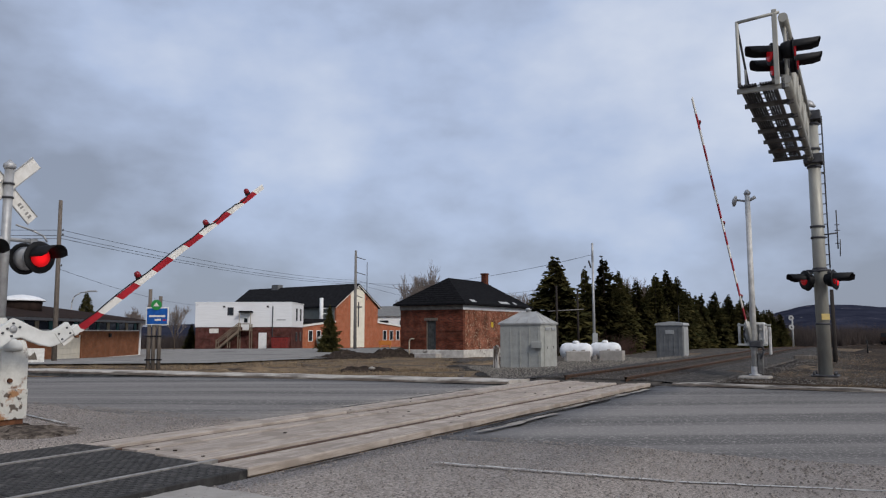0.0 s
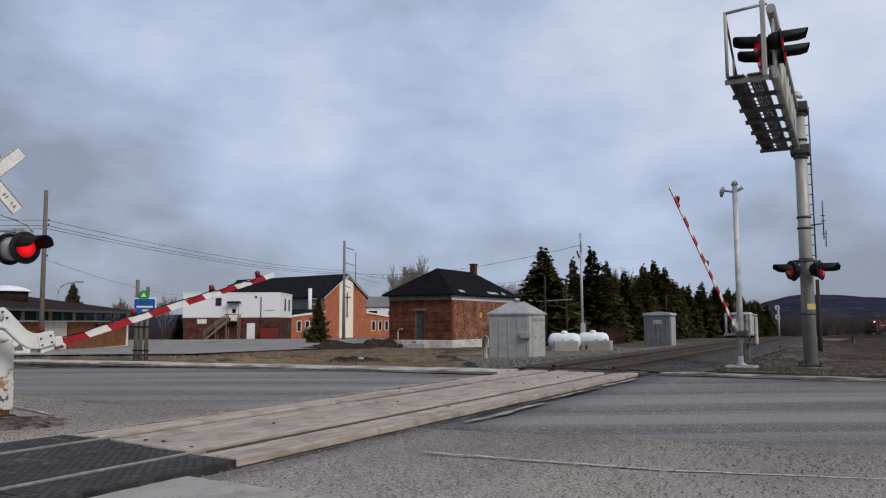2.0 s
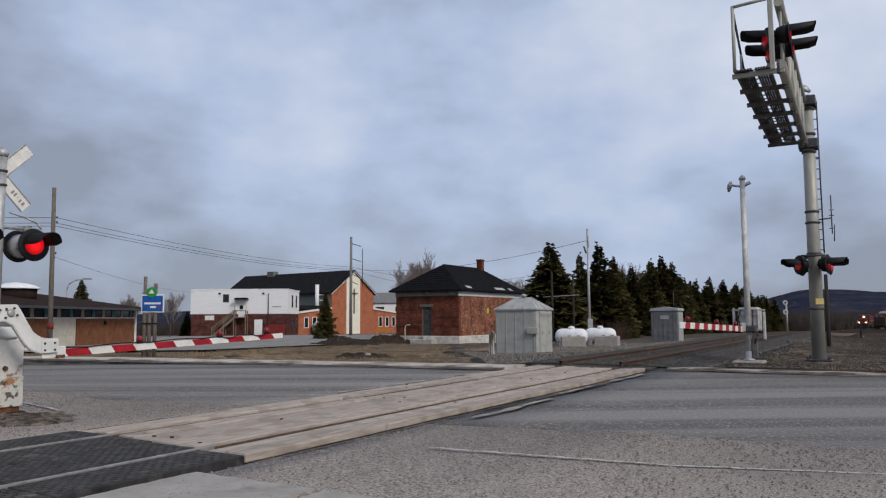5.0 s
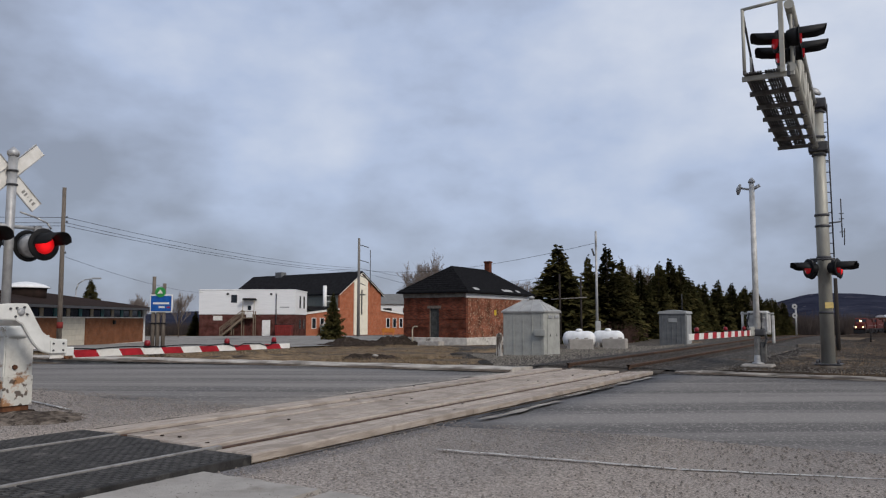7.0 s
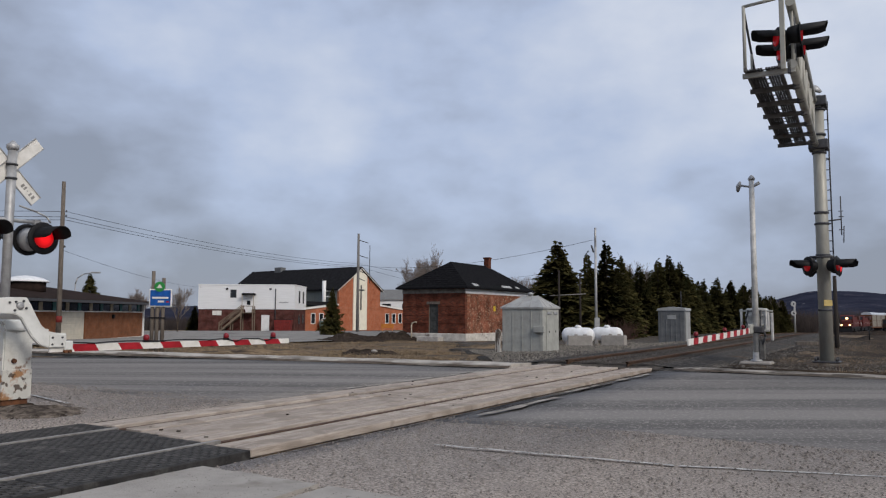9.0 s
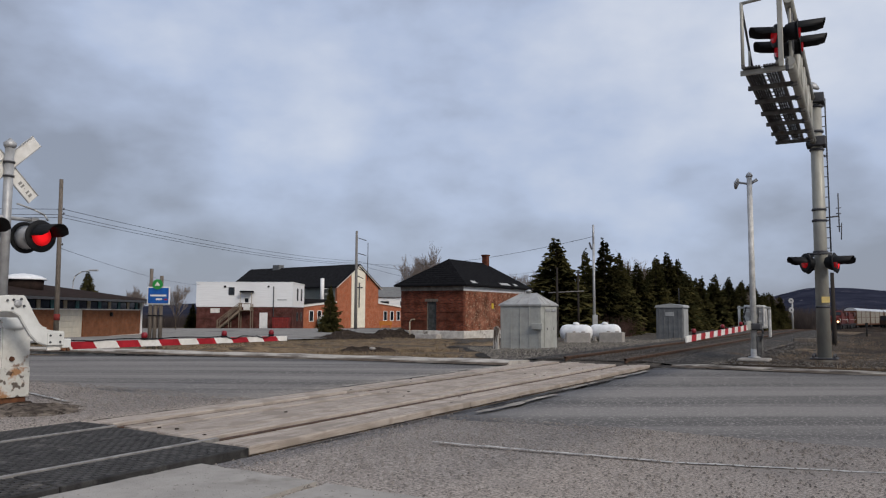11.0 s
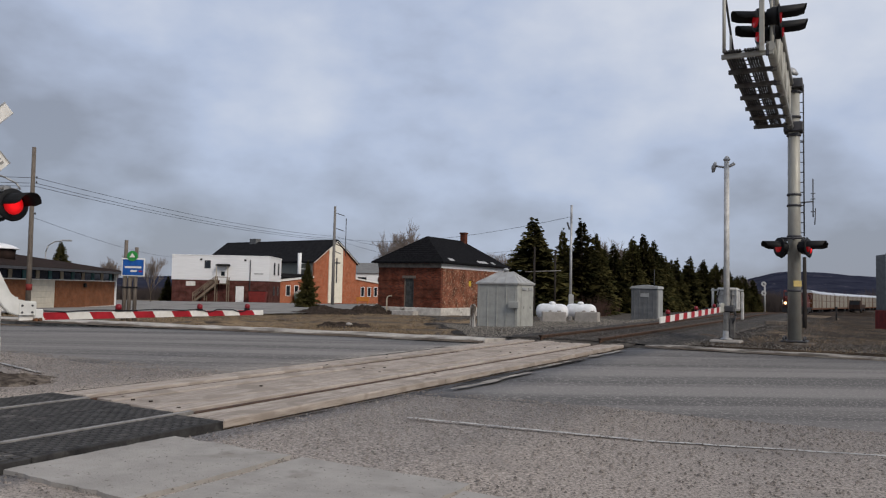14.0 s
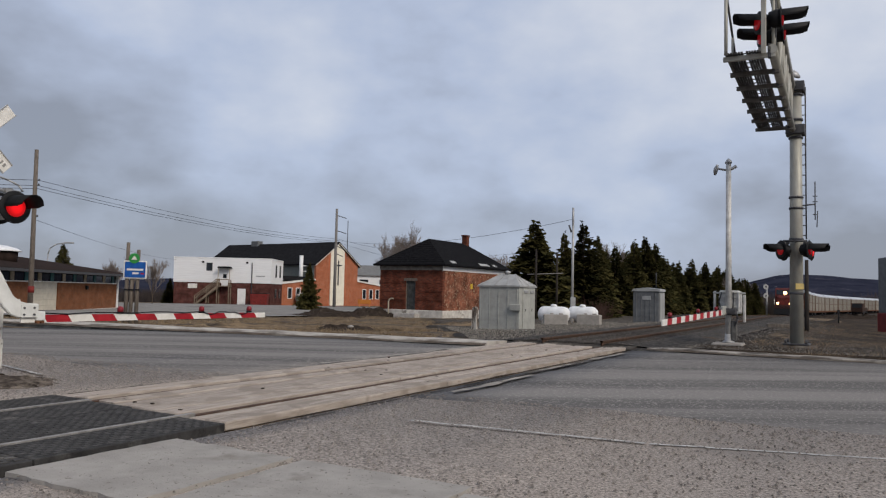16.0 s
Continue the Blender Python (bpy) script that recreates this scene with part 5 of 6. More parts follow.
def build_low_building():
    x = stand("low_building", pose(-29.5, 45, -0.9), "low brown brick building under a wide brown hip roof", "building")
    Ln, Wd, H = 30.5, 14.0, 3.05
    # long wall faces local +x
    for y0, y1 in ((0, 14.3), (18.4, Ln)):
        part("wall", box(B(), -.35, 0, y0, y1, -.4, H - .75), "low_brick", x, "brown brick wall")
    part("wall", box(B(), -Wd, -.35, Ln - .35, Ln, -.4, H), "low_brick", x)
    part("garage_door", box(B(), -.3, -.12, 14.3, 18.4, -.3, H - .75), "door_cream", x, "cream panelled garage door")
    for i in range(5):
        part("door_slat", box(B(), -.12, -.09, 14.4, 18.3, .0 + .46 * i, .42 + .46 * i, .01), "door_cream", x)
    part("sill_band", box(B(), -.4, .05, 0, Ln, H - .75, H - .66), "white_board", x)
    part("clerestory", box(B(), -.35, -.1, 0, Ln, H - .66, H), "glass_dark", x, "dark clerestory glazing")
    for i in range(15):
        y = 1 + i * 2.02
        part("clerestory_panel", box(B(), -.1, -.04, y, y + .5, H - .64, H - .02), "tan" if i % 2 else "teal", x)
    part("kick_band", box(B(), -.02, .12, 18.6, Ln, -.3, .02), "white_board", x, "pale base band")
    part("corner_post", box(B(), -.3, .1, Ln - .1, Ln + .15, -.4, H), "white_paint", x)
    part("wall_lamp", box(B(), 0, .2, 23.4, 23.7, 1.75, 2.1, .03), "black", x)
    o = 1.3
    bm = B()
    lo = [bm.verts.new(p) for p in ((-Wd - o, -o, H), (o, -o, H), (o, Ln + o, H), (-Wd - o, Ln + o, H))]
    md = [bm.verts.new((v.co.x, v.co.y, H + .2)) for v in lo]
    r0, r1 = bm.verts.new((-6.2, 6, H + 1.5)), bm.verts.new((-6.2, Ln - 6.5, H + 1.5))
    bm.faces.new(lo[::-1])
    for i in range(4):
        bm.faces.new((lo[i], lo[(i + 1) % 4], md[(i + 1) % 4], md[i]))
    bm.faces.new((md[0], md[1], r0))
    bm.faces.new((md[1], md[2], r1, r0))
    bm.faces.new((md[2], md[3], r1))
    bm.faces.new((md[3], md[0], r0, r1))
    part("roof", bm, "roof_brown", x, "brown shingle hip roof")
    part("fascia", box(B(), o, o + .06, -o, Ln + o, H - .02, H + .18), "dark_steel", x)
    cu = part("cupola", lathe(B(), ((1.45, 0), (1.5, .9)), 16, pose(-3.6, 15.6, H + .7)), "roof_brown", x)
    part("cupola_dome", lathe(B(), ((1.75, 0), (1.7, .1), (1.3, .3), (.7, .45), (.1, .52)), 20, pose(-3.6, 15.6, H + 1.6)), "tank_white", cu, "white skylight dome")
    part("rear_roof", prism(B(), [(-14, H), (-5.2, H + .8), (-5.0, H + 1.9), (-6.5, H + 2.2), (-8.5, H + 3.6), (-14, H + 3.6)], 2, 14), "roof_dark", x, "taller dark rear roof")


M["door_cream"] = material("door_cream", (0.62, 0.57, 0.47), (0.52, 0.48, 0.40), 2, 0.6, bump=0.04)
M["teal"] = material("teal", (0.05, 0.16, 0.17), None, 3, 0.5, bump=0.02)
build_low_building()


def build_far_house():
    x = stand("far_house", pose(-17.5, 170, -1.5), "distant white house with grey hip roof", "house")
    part("wall", box(B(), 0, 13, 0, 9, -.5, 6.2), "white_siding", x)
    bm = B()
    lo = [bm.verts.new(p) for p in ((-.5, -.5, 6.2), (13.5, -.5, 6.2), (13.5, 9.5, 6.2), (-.5, 9.5, 6.2))]
    r0, r1 = bm.verts.new((3.5, 4.5, 8.6)), bm.verts.new((9.5, 4.5, 8.6))
    bm.faces.new(lo[::-1])
    bm.faces.new((lo[0], lo[1], r1, r0))
    bm.faces.new((lo[1], lo[2], r1))
    bm.faces.new((lo[2], lo[3], r0, r1))
    bm.faces.new((lo[3], lo[0], r0))
    part("roof", bm, "house_roof", x, "grey shingle roof")
    for k in (4.2, 8.6):
        window(x, pose(k, -.02, 3.9), 1.9, 1.4, "dark_steel")


M["house_roof"] = material("house_roof", (0.19, 0.19, 0.185), (0.14, 0.14, 0.138), 2, 0.85, bump=0.05)
build_far_house()


def build_lot():
    bm = B()
    ys = [41 + 3 * i for i in range(23)]
    rows = []
    for y in ys:
        right = -13.5 + max(0, min(1, (y - 38) / 20)) * 8.5
        row = []
        for k in range(13):
            x = -75 + (right + 75) * k / 12
            row.append(bm.verts.new((x + (0.8 * noise.noise((y * .3, 0, 0)) if k == 12 else 0), y, ground_z(x, y) + .06)))
        rows.append(row)
    for A, C in zip(rows, rows[1:]):
        for k in range(12):
            bm.faces.new((A[k], A[k + 1], C[k + 1], C[k])).smooth = True
    return tagged(part("parking_lot", bm, "lot"), "grey asphalt parking lot with sky reflection in its colour", "parking lot", kind="structure")


# Base grey is lifted to include the sky's reflection off the asphalt.
M["lot"] = material("lot", (0.29, 0.275, 0.255), (0.19, 0.18, 0.168), 1.0, 0.95, bump=0.2, grain=50, stain=(0.13, 0.122, 0.115), stain_scale=.15, spec=0.04)
build_lot()


def mound(x, y, rx, ry, h, seed, mat="dirt", label="heap of dark bare earth"):
    bm = B()
    n, rows = 64, []
    z0 = ground_z(x, y) - .15
    for i in range(21):
        r = i / 20
        row = []
        for k in range(n):
            a = 6.2832 * k / n
            px, py = x + rx * r * math.cos(a), y + ry * r * math.sin(a)
            f = (1 - r * r) ** 1.5
            row.append(bm.verts.new((px, py, z0 + f * h * (1 + .7 * noise.noise((px * .9, py * .9, seed))) + .30 * f * h * noise.noise((px * 3, py * 3, seed)) + .22 * f * h * noise.noise((px * 8, py * 8, seed)))))
        rows.append(row)
    for A, C in zip(rows, rows[1:]):
        for k in range(n):
            bm.faces.new((A[k], C[k], C[(k + 1) % n], A[(k + 1) % n])).smooth = True
    return tagged(part("dirt_mound", bm, mat), label, "mound")


M["earth_gravel"] = material("earth_gravel", (0.20, 0.165, 0.135), (0.035, 0.028, 0.023), 9, 0.95, bump=0.5, grain=30, stain=(0.045, 0.036, 0.03), stain_scale=2.0, stain_at=0.5, spec=0.03)
mound(-6.5, 54, 3.6, 2.2, .52, 1)
mound(-3.4, 58, 4.4, 2.2, .66, 2)
mound(-5.9, 10.2, 2.6, 1.6, .205, 11, "earth_gravel", "patch of dark bare earth round the gate post")
mound(-2.9, 28, 1.9, 1.0, .30, 3)
mound(-2.2, 27.6, .8, .6, .2, 4)
mound(3.5, 40, 4.2, 3, .28, 5, "grass", "low hump of dead grass")
mound(-7.5, 30, 5, 3, .22, 6, "grass", "low hump of dead grass")
mound(88, 150, 16, 9, .9, 8, "dirt", "low brown earth bank by the line")
mound(38, 47, 8, 5, 1.1, 7, "dirt", "brown earth bank by the track")
tagged(part("stone", lathe(B(), ((.06, 0), (.13, .03), (.1, .07), (.03, .1)), 7), "concrete", at=pose(-2.4, 27.2, -.05)), "pale loose stone on the verge", "stone")

# ---- poles, wires, sign ----
M["dark_pole"] = material("dark_pole", (0.045, 0.038, 0.033), (0.024, 0.020, 0.018), 4, 0.95, bump=0.1, stretch=(3, 3, .4))
M["pole_grey"] = material("pole_grey", (0.22, 0.21, 0.20), (0.15, 0.14, 0.13), 4, 0.9, bump=0.1, stretch=(3, 3, .4))


def pole(name, x, y, z0, z1, r, mat, label, lean=(0, 0)):
    p = stand(name, pose(x, y, z0), label, "pole")
    part("shaft", tube(B(), (0, 0, -.5), (lean[0], lean[1], z1 - z0), r, r * .7, 12), mat, p)
    return p


left_pole = pole("utility_pole", -24.5, 49, -.5, 9.8, .17, "old_wood", "weathered wooden utility pole", (-.1, 0))
for z in (7.9, 7.6, 5.6):
    part("insulator", lathe(B(), ((.04, 0), (.06, .06), (.03, .14)), 8, pose(.15, 0, z + .4)), "dark_steel", left_pole)
part("pole_band", tube(B(), (0, 0, 1.2), (0, 0, 1.6), .19, seg=12), "rust_red", left_pole)
church_pole = pole("utility_pole", -11.05, 100, -1.1, 11.95, .22, "pole_grey", "grey utility pole with wires before the church")
for z in (12.6, 10.6, 8.6, 7.6):
    part("bracket", tube(B(), (0, 0, z - .4), (1.3 if z > 10 else .9, 0, z + .1 - .9), .05, seg=6), "dark_steel", church_pole)
part("riser", tube(B(), (1.5, 0, 6.5), (1.5, 0, 11.5), .05, seg=6), "dark_steel", church_pole)
service_pole = pole("service_pole", 10.47, 52, -.6, 7.2, .10, "galvanised", "pale steel service pole with meter")
part("meter_box", box(B(), -.16, .18, -.24, -.08, .6, 1.75, .02), "cab_side", service_pole, "grey meter box")
part("conduit_head", tube(B(), (-.12, 0, 6.2), (-.28, 0, 6.7), .06, seg=8), "dark_steel", service_pole)
part("top_shaft", tube(B(), (0, 0, 6.6), (0, 0, 7.9), .075, seg=10), "galvanised", service_pole)
for x, y, h in ((10.1, 66, 5.2), (12.1, 67, 5.0), (17.5, 34, 3.1)):
    p = pole("old_pole", x, y, -.8, h, .11, "dark_pole", "dark old wooden pole by the track")
bm = tube(B(), (9.3, 65.9, 3.0), (12.6, 66.9, 3.2), .045, seg=6)
tagged(part("pipe_rail", bm, "pole_grey"), "pale pipe fixed between two old poles", "pipe")


def wire(a, b, sag, r=0.015, n=16):
    a, b = Vector(a), Vector(b)
    bm = B()
    pts = [a.lerp(b, i / n) - Vector((0, 0, sag * 4 * (i / n) * (1 - i / n))) for i in range(n + 1)]
    side = (b - a).cross(Vector((0, 0, 1))).normalized()
    rings = [[bm.verts.new(p + (side * math.cos(k * 1.2566) + Vector((0, 0, math.sin(k * 1.2566)))) * r) for k in range(5)] for p in pts]
    for A, C in zip(rings, rings[1:]):
        for k in range(5):
            bm.faces.new((A[k], A[(k + 1) % 5], C[(k + 1) % 5], C[k])).smooth = True
    return tagged(part("overhead_wire", bm, "black"), "thin black overhead wire between poles", "wire", "overhead wires")


for z, z2 in ((7.85, 8.0), (7.5, 7.7), (7.3, 7.5)):
    wire((-24.4, 49, z), (-11.0, 100, z2), .6)
    wire((-24.4, 49, z), (-75, 35, z + .6), .6)
wire((-24.4, 49, 5.3), (-35, 112, 5.2), .5, .012)
wire((-11, 100, 8.0), (14, 110, 7.2), 1.2)
wire((-11, 100, 7.6), (14, 112, 5.0), 1.2)
wire((10.47, 52, 6.5), (-11, 100, 7.8), 1.0, .014)


def build_sign():
    s = stand("park_sign", pose(-12.2, 33, -.28, 0, 0, 4), "blue park sign with green emblem on wooden posts", "sign")
    for x, h in ((-.32, 3.4), (-.12, 2.9), (.12, 3.1)):
        part("post", tube(B(), (x, .12, -.4), (x, .12, h), .085, .075, 10), "old_wood", s)
    for z in (.35, 1.35, 2.55):
        part("strap", box(B(), -.44, .24, .02, .22, z, z + .06), "black", s)
    bd = part("panel", box(B(), -.44, .52, -.02, .02, 1.85, 2.62, .02), "white_board", s, "white edged panel")
    part("face", box(B(), -.39, .47, -.032, -.02, 1.9, 2.57, .004), "sign_blue", bd, "blue face")
    part("text_bar", box(B(), -.30, .38, -.038, -.032, 2.20, 2.28), "white_board", bd, "illegible line of white writing")
    part("text_bar", box(B(), -.06, .2, -.038, -.032, 2.04, 2.12), "white_board", bd, "illegible line of white writing")
    part("arrow_mark", box(B(), .28, .42, -.038, -.032, 2.04, 2.10), "red_board", bd)
    part("emblem", lathe(B(), ((.22, 0), (.22, .03)), 20, pose(.0, -.03, 2.72, 90)), "sign_green", s, "round green emblem")
    part("emblem_peak", prism(B(), [(-.12, 2.66), (.12, 2.66), (0, 2.84)], -.075, -.06), "white_board", s)


build_sign()


def build_small_street_things():
    lamp = stand("street_lamp", pose(-37.5, 78, -.9), "slim grey curved-arm street lamp", "street lamp")
    pts = [(0, 0, 0), (0, 0, 5.2), (.2, 0, 5.8), (.8, 0, 6.2), (1.7, 0, 6.35)]
    bm = B()
    for a, b in zip(pts, pts[1:]):
        tube(bm, a, b, .06, seg=8)
    part("pole", bm, "galvanised", lamp)
    part("lamp_head", box(B(), 1.6, 2.5, -.15, .15, 6.28, 6.45, .04), "galvanised", lamp)
    dm = stand("dumpster", pose(-23.4, 107, -.95), "dark red steel waste container against the wall", "dumpster")
    part("bin", prism(B(), [(0, 0), (2.1, 0), (2.3, 1.5), (-.1, 1.5)], 0, 1.5), "rust_red", dm)
    part("lid", box(B(), -.12, 2.32, -.05, 1.55, 1.5, 1.58, .02), "black", dm)
    for i in range(4):
        part("rib", box(B(), .2 + i * .55, .28 + i * .55, -.06, 0, .1, 1.4), "rust_red", dm)
    # tall cabinet by the line
    cb = stand("relay_cabinet", pose(28.2, 45, -.9, 0, 0, -10), "dark tall relay cabinet on a rusty red base", "cabinet")
    part("body", box(B(), 0, 2.4, 0, 1.6, 1.5, 4.9, .04), "dark_grey", cb)
    part("base", box(B(), -.05, 2.45, -.05, 1.65, -.3, 1.5, .03), "rust_red", cb, "rusty red base")
    part("edge", box(B(), -.06, .04, -.06, .04, 1.5, 4.95), "galvanised", cb)
    # two-headed railway signal
    sg = stand("railway_signal", pose(57.6, 125, -1.5), "pale railway signal with two round heads", "railway signal")
    part("post", tube(B(), (0, 0, -.3), (0, 0, 5.0), .14, seg=10), "galvanised", sg)
    for z in (4.9, 3.4):
        hd = part("signal_head", lathe(B(), ((.42, -.05), (.42, .05)), 20, pose(-.25, -.2, z, 90)), "galvanised", sg)
        part("lens", lathe(B(), ((.14, 0), (.1, .08)), 10, pose(-.25, -.27, z, 90)), "black", hd)
    # small white and green wagon by the annex
    ww = stand("covered_bin", pose(-18.6, 122.5, -1.1), "small pale green covered bin", "bin")
    part("tub", lathe(B(), ((.9, 0), (1.1, .9), (1.0, 1.4), (.4, 1.8)), 14), "cab_green", ww)
    part("lid", lathe(B(), ((1.05, 1.38), (.5, 1.85), (.1, 1.95)), 14), "white_board", ww)
    br = stand("orange_barrier", pose(-7.7, 108, -1.05), "small orange plastic barrier by the church", "barrier")
    part("panel", box(B(), -.9, .9, -.08, .08, .5, 1.1, .03), "orange", br)
    for x in (-.7, .7):
        part("leg", box(B(), x - .06, x + .06, -.3, .3, 0, .6, .02), "orange", br)
    ns = stand("notice_sign", pose(-23.9, 45, -.6, 0, 0, 14), "low white notice panel with a grey emblem", "sign")
    pn = part("panel", box(B(), -.75, .75, -.04, .04, .1, .95, .02), "white_board", ns)
    part("emblem", prism(B(), [(-.4, .3), (-.25, .75), (0, .5), (.25, .75), (.4, .3)], -.055, -.04), "old_wood", pn, "plain grey brown emblem")
    for x in (-.6, .6):
        part("post", box(B(), x - .04, x + .04, .04, .12, -.4, .9), "old_wood", ns)
    mt = stand("maintenance_truck", pose(87.9, 150, -1.35, 0, 0, 138), "small parked dark rust coloured maintenance truck", "truck")
    part("bed", box(B(), -1.0, 1.0, -2.2, 1.0, .8, 1.5, .05), "orange_dark", mt)
    cb2 = part("cab", prism(B(), [(1.0, .6), (2.4, .6), (2.4, 1.4), (2.0, 2.3), (1.0, 2.3)], -1.0, 1.0, "x"), "orange_dark", mt)
    part("windscreen", prism(B(), [(2.40, 1.45), (2.43, 1.45), (2.06, 2.2), (2.02, 2.2)], -.85, .85, "x"), "black", cb2)
    part("chassis", box(B(), -.9, .9, -2.2, 2.3, .45, .8, .03), "black", mt)
    for x in (-.9, .9):
        for y in (-1.4, 1.5):
            part("wheel", tube(B(), (x - .12, y, .4), (x + .12, y, .4), .4, seg=14), "black", mt)
    sw = stand("switch_stand", pose(41.8, 75, -.95), "thin dark switch stand by the line", "switch stand")
    part("post", tube(B(), (0, 0, -.3), (0, 0, 1.3), .07, .05, 8), "black", sw)
    part("target", box(B(), -.14, .14, -.02, .02, 1.0, 1.35, .01), "black", sw)
    part("lever", tube(B(), (0, 0, .5), (.3, .1, .75), .025, seg=6), "black", sw)
    tie = stand("tie_pile", along(39.0, -4.0, -.2), "pile of old grey timber ties beside the rails", "timber")
    for i in range(4):
        part("tie", box(B(), -.6, .6, -.11, .11, 0, .17, .015), "old_wood", tie, "", pose(.1 * i, .28 * (i % 3), .17 * (i // 3), 0, 0, 14 * i - 20))


M["orange"] = material("orange", (0.55, 0.20, 0.04), (0.42, 0.15, 0.03), 4, 0.6, bump=0.02)
M["orange_dark"] = material("orange_dark", (0.055, 0.028, 0.018), (0.028, 0.016, 0.012), 3, 0.7, bump=0.03)
M["cab_green"] = material("cab_green", (0.25, 0.36, 0.33), (0.2, 0.3, 0.27), 3, 0.6, bump=0.03)
build_small_street_things()

# ---- sleepers under the far rails ----


M["sleeper_wood"] = material("sleeper_wood", (0.075, 0.062, 0.052), (0.032, 0.027, 0.024), 5, 0.95, bump=0.2, spec=0.03)


def build_sleepers():
    base = None
    u, k = 18.9, 0
    while k < 130:
        at = along(u, track_v(u), track_z(u), 0)
        if base is None:
            base = part("sleeper", box(B(), -1.3, 1.3, -.11, .11, -.08, .085, .01), "sleeper_wood", track, "", at)
        else:
            again(base, at)
        u += .55
        k += 1


build_sleepers()

# ---- trees ----
M["straw_dark"] = material("straw_dark", (0.16, 0.11, 0.07), (0.06, 0.045, 0.03), 2, 0.95, bump=0.0)
M["thicket"] = material("thicket", (0.065, 0.036, 0.028), (0.03, 0.019, 0.016), 2, 0.95, bump=0.0)
M["far_twig"] = material("far_twig", (0.060, 0.047, 0.042), (0.030, 0.025, 0.025), .2, 0.95, bump=0.0)
M["pebble"] = material("pebble", (0.28, 0.245, 0.215), (0.09, 0.08, 0.072), 40, 0.9, bump=0.0)
M["ballast_stone"] = material("ballast_stone", (0.15, 0.138, 0.127), (0.03, 0.028, 0.026), 9, 0.9, bump=0.0)


def conifer_crown(seed, height, radius, dense):
    """A spruce crown of many drooping needle sprays round a trunk."""
    rnd = random.Random(seed)
    V, Fc = [], []

    def spray(p, d, ln, w, droop):
        side = Vector((-d.y, d.x, 0))
        a = p
        tip = p + d * ln + Vector((0, 0, -droop * ln))
        mid = p + d * ln * .55 + Vector((0, 0, -droop * ln * .3))
        for s in (-1, 1):
            i = len(V)
            hang = Vector((0, 0, -w * rnd.uniform(.35, .9)))
            V.extend((a, mid + side * s * w + hang, tip, mid + Vector((0, 0, .06))))
            Fc.append((i, i + 1, i + 2, i + 3))

    z = height * .015
    while z < height * .985:
        q = z / height
        rr = radius * ((1 - q) ** .9) * (.86 + .14 * min(1, q * 8)) + .10
        n = int(dense * (0.5 + 1.3 * (1 - q)))
        for k in range(n):
            a = rnd.uniform(0, 6.2832)
            d = Vector((math.cos(a), math.sin(a), 0))
            ln = rr * rnd.uniform(.55, 1.10)
            if rnd.random() < .07:
                ln *= 1.25
            p = Vector((0, 0, z + rnd.uniform(-.3, .3)))
            droop = rnd.uniform(-.25, .30)
            spray(p, d, ln, .09 * ln + .08, droop)
            for j in range(5):
                b = a + rnd.uniform(-.7, .7)
                f = rnd.uniform(.3, .95)
                spray(p + d * ln * f + Vector((0, 0, rnd.uniform(-.12, .05) - droop * ln * f * f)), Vector((math.cos(b), math.sin(b), 0)), ln * .30 + .08, .05 * ln + .06, rnd.uniform(-.3, .7))
        z += height * .019 * (1.15 - .5 * q)
    me = bpy.data.meshes.new("crown")
    me.from_pydata(V, [], Fc)
    me.materials.append(M["needles"])
    return me


CROWNS = [conifer_crown(10 + i, 8.0, r, d) for i, (r, d) in enumerate(((2.1, 9), (1.7, 8), (2.4, 10), (1.5, 8)))]
_tb = tube(B(), (0, 0, -.5), (0, 0, 7.6), .15, .02, 8)
TRUNK = bpy.data.meshes.new("trunk")
_tb.to_mesh(TRUNK)
_tb.free()
TRUNK.materials.append(M["bark"])
tree_rng = random.Random(21)


def conifer(x, y, height, kind, wide=1.0):
    t = stand("spruce_tree", pose(x, y, ground_z(x, y) - .1, 0, 0, tree_rng.uniform(0, 360)), "dark green spruce tree with ragged crown", "tree", "spruce trees")
    s = height / 8.0
    for nm, me in (("trunk", TRUNK), ("crown", CROWNS[kind % 4])):
        o = new(nm, me)
        o.parent = t
        o.matrix_basis = Matrix.Diagonal((s * wide, s * wide, s, 1))
    return t


def top_to(bearing, y, slope):
    """Place from the bearing (x over y), the distance and the rise of the tip over the eye."""
    x = bearing * y
    return x, y, EYE[2] + slope * y - ground_z(x, y)


SPRUCE = ((.152, 72, .0985, 2, 1.35), (.166, 77, .058, 0, 1.3), (.190, 82, .085, 1, .9), (.2155, 78, .0985, 1, 1.15), (.2335, 84, .080, 0, 1.0),
          (.244, 88, .062, 3, 1.2), (.258, 90, .067, 0, 1.1), (.283, 92, .076, 1, 1.1), (.298, 96, .080, 2, .9), (.312, 100, .072, 0, 1.0),
          (.326, 108, .052, 2, 1.0), (.342, 115, .049, 1, 1.2), (.360, 120, .052, 0, 1.1), (.378, 128, .048, 2, 1.0), (.395, 135, .044, 3, 1.2))
for q, y, s, k, w in SPRUCE:
    x, y, h = top_to(q, y, s)
    conifer(x, y, h, k, w * 1.15)
    for j in range(2):
        f = tree_rng.uniform(.72, .88)
        conifer(x + tree_rng.uniform(-1.5, 2.4), y + tree_rng.uniform(2.5, 7), h * f, k + 1 + j, 1.15)
